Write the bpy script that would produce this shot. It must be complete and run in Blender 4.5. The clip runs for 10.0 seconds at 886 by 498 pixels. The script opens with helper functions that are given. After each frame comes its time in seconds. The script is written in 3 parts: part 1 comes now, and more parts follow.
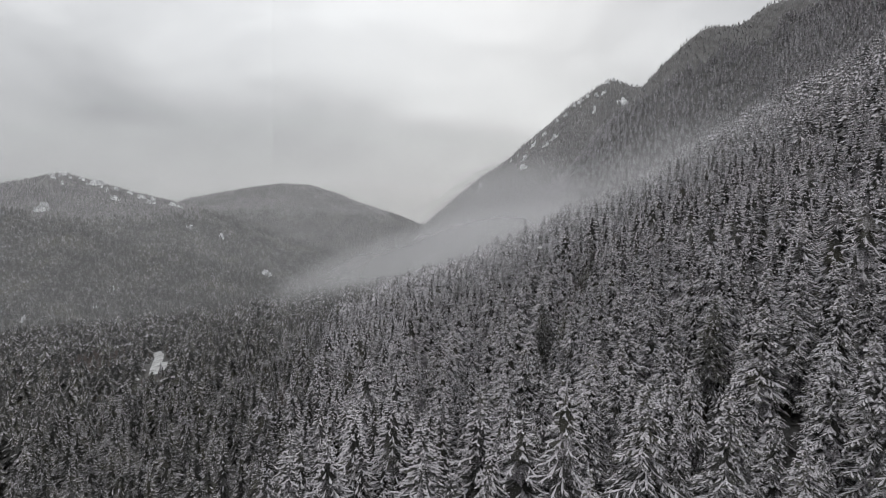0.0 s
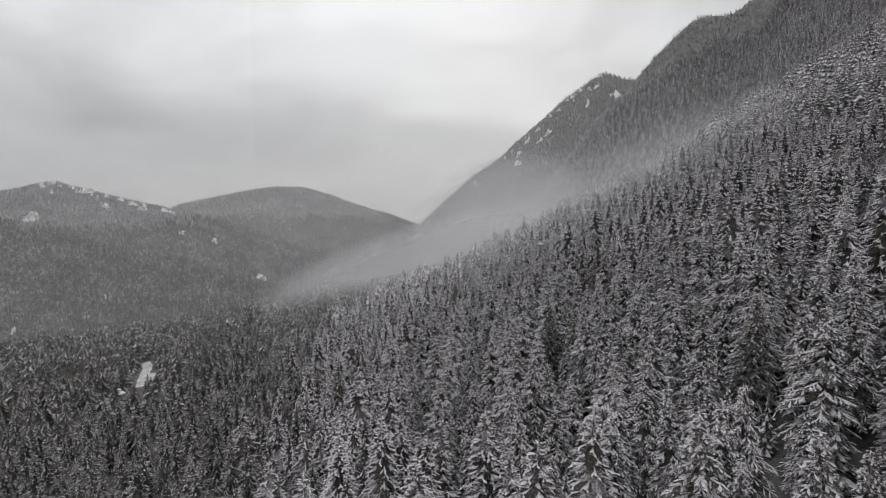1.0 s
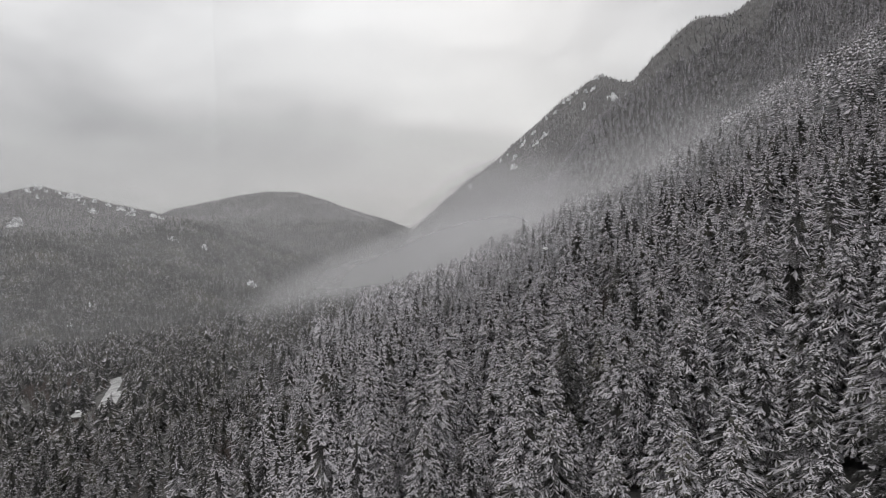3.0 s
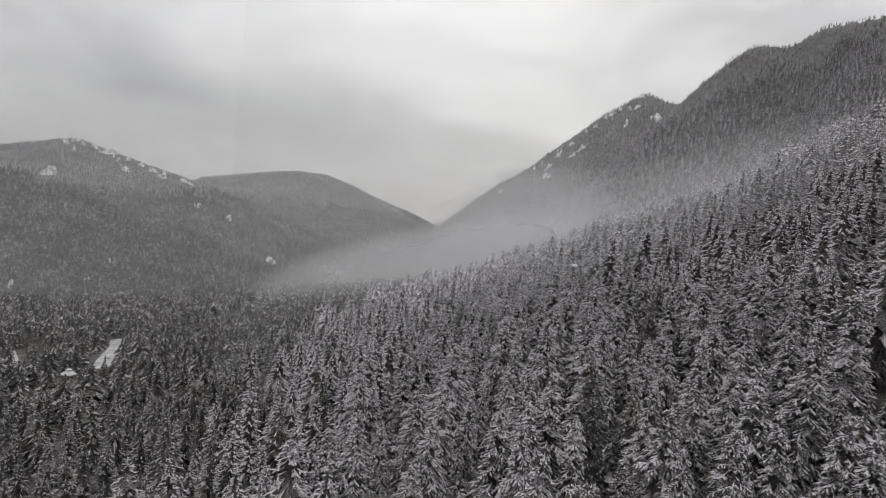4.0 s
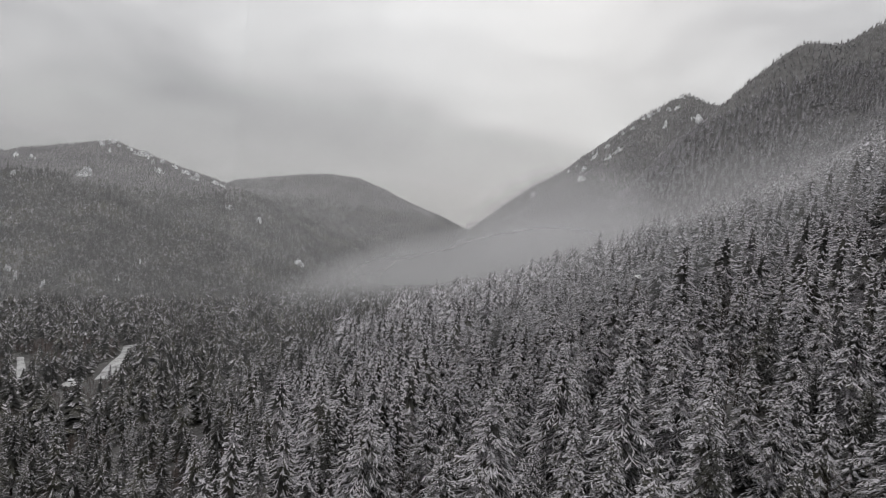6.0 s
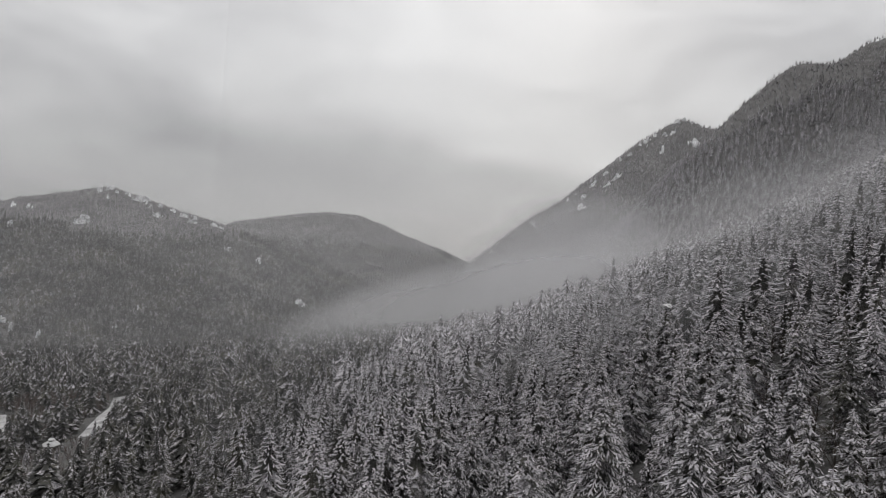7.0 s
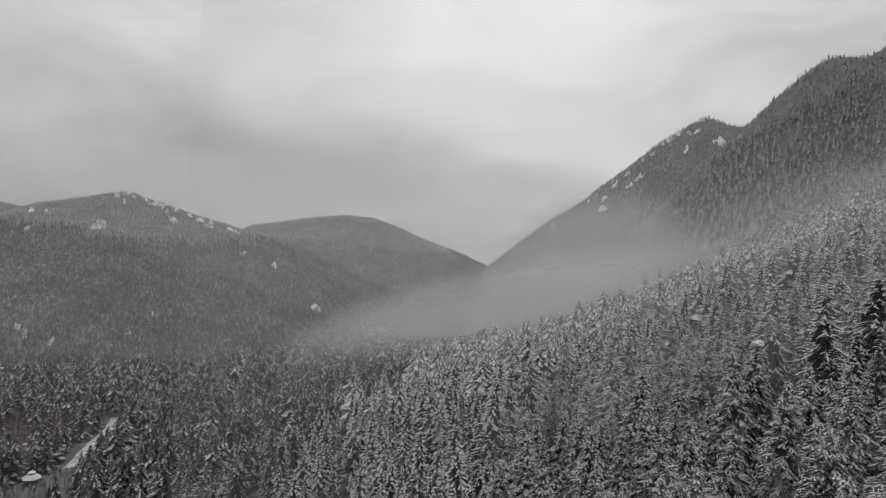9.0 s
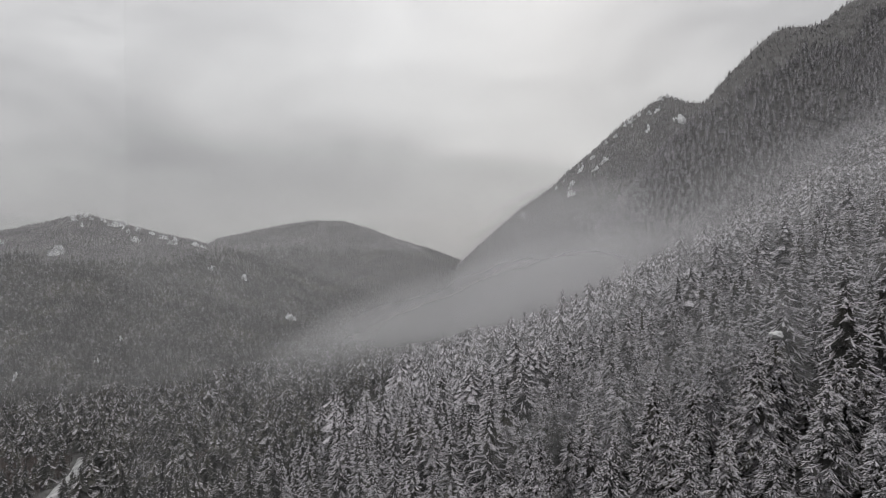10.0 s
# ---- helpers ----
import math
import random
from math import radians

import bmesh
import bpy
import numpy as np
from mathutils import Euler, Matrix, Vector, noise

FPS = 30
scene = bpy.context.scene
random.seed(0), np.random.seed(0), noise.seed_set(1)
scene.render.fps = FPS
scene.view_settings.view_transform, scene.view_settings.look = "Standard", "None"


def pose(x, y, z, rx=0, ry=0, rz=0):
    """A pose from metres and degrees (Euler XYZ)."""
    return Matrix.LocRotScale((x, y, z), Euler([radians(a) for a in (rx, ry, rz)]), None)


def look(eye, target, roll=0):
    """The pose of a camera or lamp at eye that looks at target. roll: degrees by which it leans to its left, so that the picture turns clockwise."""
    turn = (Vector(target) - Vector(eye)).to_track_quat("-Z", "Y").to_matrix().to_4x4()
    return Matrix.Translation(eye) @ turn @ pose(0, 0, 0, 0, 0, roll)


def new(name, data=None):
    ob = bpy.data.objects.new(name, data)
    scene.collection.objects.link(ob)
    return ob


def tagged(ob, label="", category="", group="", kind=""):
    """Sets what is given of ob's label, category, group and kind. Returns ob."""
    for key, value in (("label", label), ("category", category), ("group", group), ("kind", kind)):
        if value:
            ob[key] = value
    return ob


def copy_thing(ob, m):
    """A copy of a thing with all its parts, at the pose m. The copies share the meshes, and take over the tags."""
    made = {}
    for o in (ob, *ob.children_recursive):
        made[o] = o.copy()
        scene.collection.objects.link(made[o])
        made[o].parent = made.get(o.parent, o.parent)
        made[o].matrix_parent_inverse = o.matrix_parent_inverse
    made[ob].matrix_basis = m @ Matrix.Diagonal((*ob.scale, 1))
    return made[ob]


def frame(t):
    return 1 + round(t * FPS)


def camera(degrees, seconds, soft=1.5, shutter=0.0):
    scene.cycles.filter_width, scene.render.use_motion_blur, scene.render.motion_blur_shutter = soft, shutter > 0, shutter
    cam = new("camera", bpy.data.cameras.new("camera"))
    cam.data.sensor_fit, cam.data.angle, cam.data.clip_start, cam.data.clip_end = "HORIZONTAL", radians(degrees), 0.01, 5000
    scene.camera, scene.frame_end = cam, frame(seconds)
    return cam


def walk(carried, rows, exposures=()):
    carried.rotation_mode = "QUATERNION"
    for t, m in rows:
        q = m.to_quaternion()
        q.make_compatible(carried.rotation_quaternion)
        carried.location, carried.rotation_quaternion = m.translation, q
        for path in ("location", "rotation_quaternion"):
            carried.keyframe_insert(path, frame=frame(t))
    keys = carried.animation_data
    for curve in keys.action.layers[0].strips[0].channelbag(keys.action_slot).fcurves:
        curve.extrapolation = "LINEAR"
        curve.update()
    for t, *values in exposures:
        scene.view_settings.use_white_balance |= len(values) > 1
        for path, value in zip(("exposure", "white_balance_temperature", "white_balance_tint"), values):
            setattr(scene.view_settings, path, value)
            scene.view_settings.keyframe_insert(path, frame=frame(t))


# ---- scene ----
cam = camera(73.8, 10.0, soft=1.0)
PATH = [
    (0, (1.60, -0.85, 85.16), (0.91, 98.94, 78.65), 0.78),
    (0.5, (1.67, 8.52, 84.35), (1.57, 108.31, 77.75), -0.75),
    (1, (1.97, 18.25, 83.85), (1.93, 118.03, 77.18), -0.73),
    (1.5, (2.39, 28.09, 83.25), (2.96, 127.88, 76.71), -1.29),
    (2, (2.86, 37.66, 82.75), (3.81, 137.49, 76.95), -1.70),
    (2.5, (3.52, 47.78, 82.08), (4.49, 147.60, 76.25), -1.72),
    (2.7, (3.80, 51.87, 81.82), (4.88, 151.69, 75.98), -1.74),
    (3.8, (5.02, 76.56, 81.35), (2.93, 176.36, 75.44), 4.92),
    (4, (5.03, 80.85, 81.32), (2.06, 180.61, 75.19), 6.21),
    (4.5, (4.60, 91.22, 80.97), (-3.87, 190.63, 74.10), 8.82),
    (5, (4.42, 101.19, 80.53), (-4.49, 200.54, 73.42), 10.09),
    (5.2, (4.15, 105.21, 80.43), (-4.68, 204.55, 73.15), 9.99),
    (6.3, (1.43, 128.06, 78.56), (-6.22, 227.66, 73.90), 4.20),
    (6.5, (0.90, 132.22, 78.18), (-6.51, 231.89, 74.90), 3.00),
    (7, (-0.51, 142.80, 77.91), (-9.35, 242.41, 77.56), 4.36),
    (7.5, (-1.64, 153.45, 78.22), (-13.76, 252.71, 78.14), 5.84),
    (8, (-2.82, 163.47, 79.18), (-15.27, 262.69, 79.58), 5.69),
    (8.5, (-4.26, 172.69, 80.78), (-16.70, 271.91, 81.06), 5.47),
    (9, (-6.02, 181.48, 82.46), (-17.76, 280.79, 82.23), 4.07),
    (9.5, (-7.71, 189.83, 83.85), (-17.23, 289.37, 83.11), 1.66),
    (10, (-9.32, 198.01, 85.10), (-16.31, 297.77, 84.36), -0.57),
]
walk(cam, [(t, look(eye, target, roll)) for t, eye, target, roll in PATH],
     [(0.0, 0.06, 6380, 9), (1.5, 0.06, 6470, 10), (3.0, 0.05, 6500, 10), (5.0, 0.0, 6500, 10), (7.0, -0.11, 6500, 10), (10.0, -0.16, 6500, 10)])

# ---- sky and light ----
SUN_AZ, SUN_EL = radians(8), radians(24)
scene.view_settings.exposure = 0.0
world = bpy.data.worlds.new("overcast_sky")
scene.world = world
world.use_nodes = True
wn, wl = world.node_tree.nodes, world.node_tree.links
wn.clear()


def add(tree, kind, **values):
    """A node and the values of its inputs, by number."""
    node = tree.nodes.new(kind)
    for key, value in values.items():
        node.inputs[int(key[3:])].default_value = value
    return node


def math_node(tree, op, a, b=None, clamp=False):
    node = tree.nodes.new("ShaderNodeMath")
    node.operation, node.use_clamp = op, clamp
    for k, v in ((0, a), (1, b)):
        if v is None:
            continue
        if isinstance(v, (int, float)):
            node.inputs[k].default_value = v
        else:
            tree.links.new(v, node.inputs[k])
    return node.outputs[0]


def ramp(tree, fac, stops):
    node = tree.nodes.new("ShaderNodeValToRGB")
    els = node.color_ramp.elements
    while len(els) < len(stops):
        els.new(0.5)
    for e, (p, c) in zip(els, stops):
        e.position, e.color = p, (c, c, c, 1) if isinstance(c, (int, float)) else (*c, 1)
    tree.links.new(fac, node.inputs[0])
    return node.outputs[0]


wt = world.node_tree
sky = add(wt, "ShaderNodeTexSky")
sky.sky_type, sky.sun_disc, sky.sun_elevation, sky.sun_rotation = "NISHITA", False, SUN_EL, SUN_AZ
coord = add(wt, "ShaderNodeTexCoord")
xyz = add(wt, "ShaderNodeSeparateXYZ")
wl.new(coord.outputs["Generated"], xyz.inputs[0])
flat = add(wt, "ShaderNodeMapping")
flat.inputs["Scale"].default_value = (1.0, 1.0, 2.6)
wl.new(coord.outputs["Generated"], flat.inputs[0])
clouds = add(wt, "ShaderNodeTexNoise", in_2=3.4, in_3=7.0, in_4=0.52, in_8=0.5)
wl.new(flat.outputs[0], clouds.inputs[0])
# thicker and thinner places of the cloud deck over the valley: across, up, their half widths, how much lighter
ahead = math_node(wt, "MAXIMUM", xyz.outputs[1], 0.05)
across, up = math_node(wt, "DIVIDE", xyz.outputs[0], ahead), math_node(wt, "DIVIDE", xyz.outputs[2], ahead)
up = math_node(wt, "ADD", up, math_node(wt, "MULTIPLY", math_node(wt, "SUBTRACT", clouds.outputs[0], 0.5), 0.13))
cover = math_node(wt, "ADD", math_node(wt, "MULTIPLY", clouds.outputs[0], 0.74), 0.13)
for u0, v0, su, sv, lighter in ((-0.42, 0.125, 0.46, 0.06, -0.11), (0.06, 0.31, 0.17, 0.1, 0.09), (-0.22, 0.25, 0.22, 0.08, 0.07),
                                (0.19, 0.165, 0.07, 0.025, 0.2), (-0.05, 0.04, 0.14, 0.05, 0.14), (-0.8, 0.3, 0.3, 0.22, -0.14), (0.55, 0.4, 0.26, 0.2, -0.2)):
    du = math_node(wt, "DIVIDE", math_node(wt, "SUBTRACT", across, u0), su)
    dv = math_node(wt, "DIVIDE", math_node(wt, "SUBTRACT", up, v0), sv)
    far = math_node(wt, "ADD", math_node(wt, "MULTIPLY", du, du), math_node(wt, "MULTIPLY", dv, dv))
    lobe = math_node(wt, "MULTIPLY", math_node(wt, "EXPONENT", math_node(wt, "MULTIPLY", far, -0.7)), lighter)
    cover = math_node(wt, "ADD", cover, lobe)
deck = ramp(wt, cover, [(0.2, (0.42, 0.42, 0.43)), (0.5, (0.63, 0.63, 0.635)), (0.8, (0.8, 0.8, 0.8))])
mixed = add(wt, "ShaderNodeMix", in_0=0.998)
mixed.data_type = "RGBA"
wl.new(sky.outputs[0], mixed.inputs[6])
wl.new(deck, mixed.inputs[7])
# an overcast sky is brighter overhead than at the horizon
zenith = math_node(wt, "ADD", math_node(wt, "MULTIPLY", math_node(wt, "MAXIMUM", xyz.outputs[2], 0.0), 1.5), 0.75)
back = add(wt, "ShaderNodeBackground", in_1=1.0)
wl.new(mixed.outputs[2], back.inputs[0])
wl.new(zenith, back.inputs[1])
wl.new(back.outputs[0], add(wt, "ShaderNodeOutputWorld").inputs[0])

sun = new("sun", bpy.data.lights.new("sun", "SUN"))
sun.data.energy, sun.data.angle, sun.data.color = 0.5, radians(40), (1, 0.97, 0.93)
sun.matrix_basis = look((0, 0, 0), (-math.sin(SUN_AZ) * math.cos(SUN_EL), -math.cos(SUN_AZ) * math.cos(SUN_EL), -math.sin(SUN_EL)))


# ---- materials ----
def material(name, dark, light, rough=0.8, scale=0.5, fine=6.0, contrast=0.5, island=0.0, random_ob=0.0, bump=0.0):
    """A matt surface whose colour wanders between two tones at two scales, and from piece to piece."""
    mat = bpy.data.materials.new(name)
    mat.use_nodes = True
    tree = mat.node_tree
    tree.nodes.clear()
    where = add(tree, "ShaderNodeNewGeometry")
    big = add(tree, "ShaderNodeTexNoise", in_2=scale, in_3=3.0)
    small = add(tree, "ShaderNodeTexNoise", in_2=fine, in_3=2.0)
    tree.links.new(where.outputs["Position"], big.inputs[0])
    tree.links.new(where.outputs["Position"], small.inputs[0])
    fac = math_node(tree, "ADD", math_node(tree, "MULTIPLY", big.outputs[0], 0.6), math_node(tree, "MULTIPLY", small.outputs[0], 0.4))
    if island:
        fac = math_node(tree, "ADD", fac, math_node(tree, "MULTIPLY", math_node(tree, "SUBTRACT", where.outputs["Random Per Island"], 0.5), island))
    if random_ob:
        info = add(tree, "ShaderNodeObjectInfo")
        fac = math_node(tree, "ADD", fac, math_node(tree, "MULTIPLY", math_node(tree, "SUBTRACT", info.outputs["Random"], 0.5), random_ob))
    colour = ramp(tree, fac, [(0.5 - contrast / 2, dark), (0.5 + contrast / 2, light)])
    bsdf = add(tree, "ShaderNodeBsdfPrincipled")
    tree.links.new(colour, bsdf.inputs["Base Color"])
    bsdf.inputs["Roughness"].default_value = rough
    bsdf.inputs["Specular IOR Level"].default_value = 0.25
    if bump:
        node = add(tree, "ShaderNodeBump", in_0=bump, in_1=0.3)
        tree.links.new(small.outputs[0], node.inputs["Height"])
        tree.links.new(node.outputs[0], bsdf.inputs["Normal"])
    tree.links.new(bsdf.outputs[0], add(tree, "ShaderNodeOutputMaterial").inputs[0])
    return mat


def frosted(name, cover, size=4.5, bough=0.3, patch=0.11, blend=0.13):
    """Fir foliage with snow caught on it: tufts of dark needles and of snow, the share of snow wandering from tree to tree."""
    mat = bpy.data.materials.new(name)
    mat.use_nodes = True
    tree = mat.node_tree
    tree.nodes.clear()
    where = add(tree, "ShaderNodeNewGeometry")
    info = add(tree, "ShaderNodeObjectInfo")
    tufts = add(tree, "ShaderNodeTexNoise", in_2=size, in_3=2.0, in_4=0.5)
    drift = add(tree, "ShaderNodeTexNoise", in_2=patch, in_3=3.0)
    for node in (tufts, drift):
        tree.links.new(where.outputs["Position"], node.inputs[0])
    level = math_node(tree, "ADD", math_node(tree, "MULTIPLY", tufts.outputs[0], 0.8), 0.1)
    level = math_node(tree, "ADD", level, math_node(tree, "MULTIPLY", math_node(tree, "SUBTRACT", drift.outputs[0], 0.5), 0.35))
    level = math_node(tree, "ADD", level, math_node(tree, "MULTIPLY", math_node(tree, "SUBTRACT", where.outputs["Random Per Island"], 0.5), bough))
    level = math_node(tree, "ADD", level, math_node(tree, "MULTIPLY", math_node(tree, "SUBTRACT", info.outputs["Random"], 0.5), 0.06))
    edge = 0.5 + (0.5 - cover) * 0.5
    share = ramp(tree, level, [(edge - blend, 0.0), (edge + blend, 1.0)])
    # needle tones are lifted to stand in for haze over the near trees
    green = ramp(tree, drift.outputs[0], [(0.3, (0.043, 0.042, 0.041)), (0.5, (0.06, 0.059, 0.054)), (0.72, (0.092, 0.088, 0.066))])
    white = ramp(tree, tufts.outputs[0], [(0.35, (0.47, 0.45, 0.475)), (0.7, (0.71, 0.68, 0.715))])
    both = add(tree, "ShaderNodeMix")
    both.data_type = "RGBA"
    tree.links.new(share, both.inputs[0])
    tree.links.new(green, both.inputs[6])
    tree.links.new(white, both.inputs[7])
    bsdf = add(tree, "ShaderNodeBsdfPrincipled")
    bsdf.inputs["Roughness"].default_value, bsdf.inputs["Specular IOR Level"].default_value = 0.75, 0.2
    tree.links.new(both.outputs[2], bsdf.inputs["Base Color"])
    tree.links.new(bsdf.outputs[0], add(tree, "ShaderNodeOutputMaterial").inputs[0])
    return mat


NEEDLES = frosted("fir_needles", 0.28)
SNOW = frosted("bough_snow", 0.95)
DARK_NEEDLES = frosted("bare_fir_needles", 0.08)
THIN_SNOW = frosted("thin_bough_snow", 0.44)
FAR_CROWN, FAR_SNOW = frosted("frosted_crown", 0.36, 1.6, 0.1), frosted("frosted_boughs", 0.7, 1.6, 0.16)
FAR_DARK, FAR_THIN = frosted("dark_crown", 0.12, 1.6, 0.1), frosted("dusted_boughs", 0.44, 1.6, 0.16)
HAZY_CROWN, HAZY_SNOW = frosted("far_crown", 0.16, 0.3, 0.12, 0.011, 0.42), frosted("far_boughs", 0.1, 0.3, 0.1, 0.011, 0.42)
DEEP_CROWN, DEEP_SNOW = frosted("valley_crown", -0.3, 0.3, 0.28, 0.011, 0.36), frosted("valley_boughs", -0.1, 0.3, 0.2, 0.011, 0.36)
BARK = material("conifer_bark", (0.025, 0.02, 0.017), (0.09, 0.075, 0.065), 0.9, 0.4, 5.0, 0.5)
TWIG = material("bare_twigs", (0.06, 0.045, 0.04), (0.17, 0.14, 0.13), 0.9, 0.2, 3.0, 0.5, 0.2)
FLOOR = material("forest_floor", (0.045, 0.042, 0.038), (0.2, 0.195, 0.193), 0.95, 0.06, 0.9, 0.4, bump=0.4)
PACKED = material("packed_snow", (0.38, 0.375, 0.375), (0.72, 0.72, 0.72), 0.7, 0.2, 3.0, 0.6, bump=0.2)
RUTTED = material("rutted_snow", (0.16, 0.155, 0.15), (0.66, 0.66, 0.66), 0.7, 0.12, 1.1, 0.36, bump=0.2)
ROCK = material("snowy_rock", (0.3, 0.3, 0.31), (0.92, 0.92, 0.93), 0.9, 0.06, 0.25, 0.2, bump=0.5)
TIMBER = material("dark_timber", (0.05, 0.04, 0.035), (0.13, 0.1, 0.08), 0.8, 0.8, 8.0, 0.5)


# ---- the lie of the land ----
def lattice(x, y, seed):
    """Smooth value noise, 0 to 1, on a grid of 1 m."""
    i, j = np.floor(x).astype(np.int64), np.floor(y).astype(np.int64)
    u, v = x - i, y - j
    u, v = u * u * (3 - 2 * u), v * v * (3 - 2 * v)

    def corner(a, b):
        s = np.sin(a * 127.1 + b * 311.7 + seed * 74.7) * 43758.5453
        return s - np.floor(s)

    return (corner(i, j) * (1 - u) + corner(i + 1, j) * u) * (1 - v) + (corner(i, j + 1) * (1 - u) + corner(i + 1, j + 1) * u) * v


def relief(x, y, size, seed, octaves=4):
    total = 0
    for k in range(octaves):
        total = total + (lattice(x / size * 2 ** k, y / size * 2 ** k, seed + k) - 0.5) / 2 ** k
    return total


def step(a, b, v):
    u = np.clip((v - a) / (b - a), 0, 1)
    return u * u * (3 - 2 * u)


def ridge(x, y, crest, side, round_off):
    """Height of a ridge: its crest line in steps of x, y, z, and flanks that fall by side for each metre."""
    best = np.full_like(x, -1e9)
    for (ax, ay, az), (bx, by, bz) in zip(crest, crest[1:]):
        dx, dy = bx - ax, by - ay
        u = np.clip(((x - ax) * dx + (y - ay) * dy) / (dx * dx + dy * dy), 0, 1)
        far = np.hypot(x - ax - u * dx, y - ay - u * dy)
        best = np.maximum(best, az + u * (bz - az) - side * (np.sqrt(far * far + round_off ** 2) - round_off))
    return best


SHOULDER = [(545, 1790, 260), (568, 1765, 375), (585, 1750, 431), (608, 1750, 475), (638, 1750, 529), (697, 1760, 586), (760, 1790, 631), (871, 1850, 657), (934, 1890, 692), (1033, 1950, 768), (1150, 1800, 769), (1200, 1300, 809), (1250, 350, 820), (1400, -500, 850)]
SPUR = [(1500, 2350, 640), (1017, 2420, 629), (819, 2372, 579), (759, 2357, 576), (699, 2342, 573), (670, 2334, 588), (626, 2323, 597), (590, 2314, 574), (551, 2304, 547), (485, 2286, 501), (423, 2270, 442), (346, 2249, 373), (289, 2233, 319), (211, 2212, 265), (132, 2189, 214), (81, 2174, 170), (25, 2158, 119), (-20, 2144, 79), (-109, 2117, 8), (-194, 2090, -57), (-420, 1950, -190)]
WEST_PEAK = [(-2700, 1500, 300), (-2111, 2400, 135), (-1981, 2400, 115), (-1870, 2400, 125), (-1755, 2400, 145), (-1685, 2400, 180), (-1610, 2400, 207), (-1560, 2400, 216), (-1505, 2400, 188), (-1418, 2400, 180), (-1365, 2400, 157), (-1237, 2400, 130), (-1090, 2400, 82), (-990, 2400, 27), (-880, 2400, -28), (-725, 2400, -90), (-560, 2380, -200)]
FAR_DOME = [(-2700, 3900, 0), (-2200, 4100, 40), (-1850, 4200, 87), (-1650, 4200, 180), (-1527, 4200, 180), (-1407, 4200, 224), (-1165, 4200, 258), (-1005, 4200, 253), (-860, 4200, 202), (-720, 4200, 140), (-474, 4200, 37), (-290, 4200, -45), (-100, 4200, -120), (300, 4250, -120), (900, 4400, 0)]


def near_crest(x, y):
    """1 along the four crests, falling to 0 down their flanks."""
    best = np.full_like(x, 1e9)
    for crest in (SHOULDER, SPUR, WEST_PEAK, FAR_DOME):
        for (ax, ay, _az), (bx, by, _bz) in zip(crest, crest[1:]):
            dx, dy = bx - ax, by - ay
            u = np.clip(((x - ax) * dx + (y - ay) * dy) / (dx * dx + dy * dy), 0, 1)
            best = np.minimum(best, np.hypot(x - ax - u * dx, y - ay - u * dy))
    return 1 - step(10, 220, best)


PAVILION = (-252.5, 470.0)


def height(x, y):
    x, y = np.asarray(x, float), np.asarray(y, float)
    # the foot of the slope swings away as the valley opens
    foot = x - 0.27 * np.maximum(0, np.hypot(np.maximum(y - 480, 0), 60) - 60) * step(2600, 1500, y)
    left = -115 * (1 - np.exp(np.minimum(foot, 0) / 290))
    xp = np.maximum(foot, 0)
    base = 12 + left + 0.46 * xp + 0.0002 * np.minimum(xp, 700) ** 2
    away = np.hypot(x, y - 60)
    west = step(160, -120, x)
    base = base - west * step(760, 1400, away) * 125
    base = base - (1 - west) * step(1350, 1800, y) * (base + 150)
    # a gully runs down the slope in front of the mountain's shoulder
    base = base - 26 * np.exp(-((y - 725 - 0.3 * x) / 125) ** 2) * step(20, 170, x) * step(900, 500, x)
    far = step(600, 1200, away)
    gullied = far * (22 - 60 * np.abs(relief(x + 0.4 * y, y * 0.6, 260, 15, 3)))
    parts = [base, ridge(x, y, SHOULDER, 1.2, 6), ridge(x, y, SPUR, 0.9, 8), ridge(x, y, WEST_PEAK, 0.36, 14), ridge(x, y, FAR_DOME, 0.38, 50)]
    k = 5.0
    top = np.maximum.reduce(parts)
    h = top + k * np.log(sum(np.exp((p - top) / k) for p in parts))
    rough = step(250, 900, away) * 0.35
    h = h + gullied * (1 - near_crest(x, y))
    h = h - 5.5 * np.exp(-((x + 244) ** 2 + (y - 465) ** 2) / 70 ** 2)
    return h + rough * (30 * relief(x, y, 340, 3) + 9 * relief(x, y, 70, 9, 3)) + (1 - rough) * 5 * relief(x, y, 60, 5, 3)


def axis(stops):
    """Grid lines: from, to, step."""
    lines = []
    for a, b, s in stops:
        lines += list(np.arange(a, b, s))
    return np.array(lines + [stops[-1][1]], float)


def link(name, mesh, parent=None, label="", category="", group="", kind=""):
    ob = new(name, mesh)
    ob.parent = parent
    return tagged(ob, label, category, group, kind)


def tri_mesh(name, verts, faces, mats, which=None, smooth=False):
    """A mesh from arrays of corners and triangles."""
    me = bpy.data.meshes.new(name)
    verts, faces = np.asarray(verts, np.float32), np.asarray(faces, np.int32)
    me.vertices.add(len(verts))
    me.vertices.foreach_set("co", verts.ravel())
    me.loops.add(faces.size)
    me.loops.foreach_set("vertex_index", faces.ravel())
    me.polygons.add(len(faces))
    me.polygons.foreach_set("loop_start", np.arange(len(faces), dtype=np.int32) * 3)
    for m in mats:
        me.materials.append(m)
    if which is not None:
        me.polygons.foreach_set("material_index", np.asarray(which, np.int32))
    me.polygons.foreach_set("use_smooth", np.full(len(faces), smooth))
    me.update(calc_edges=True)
    return me


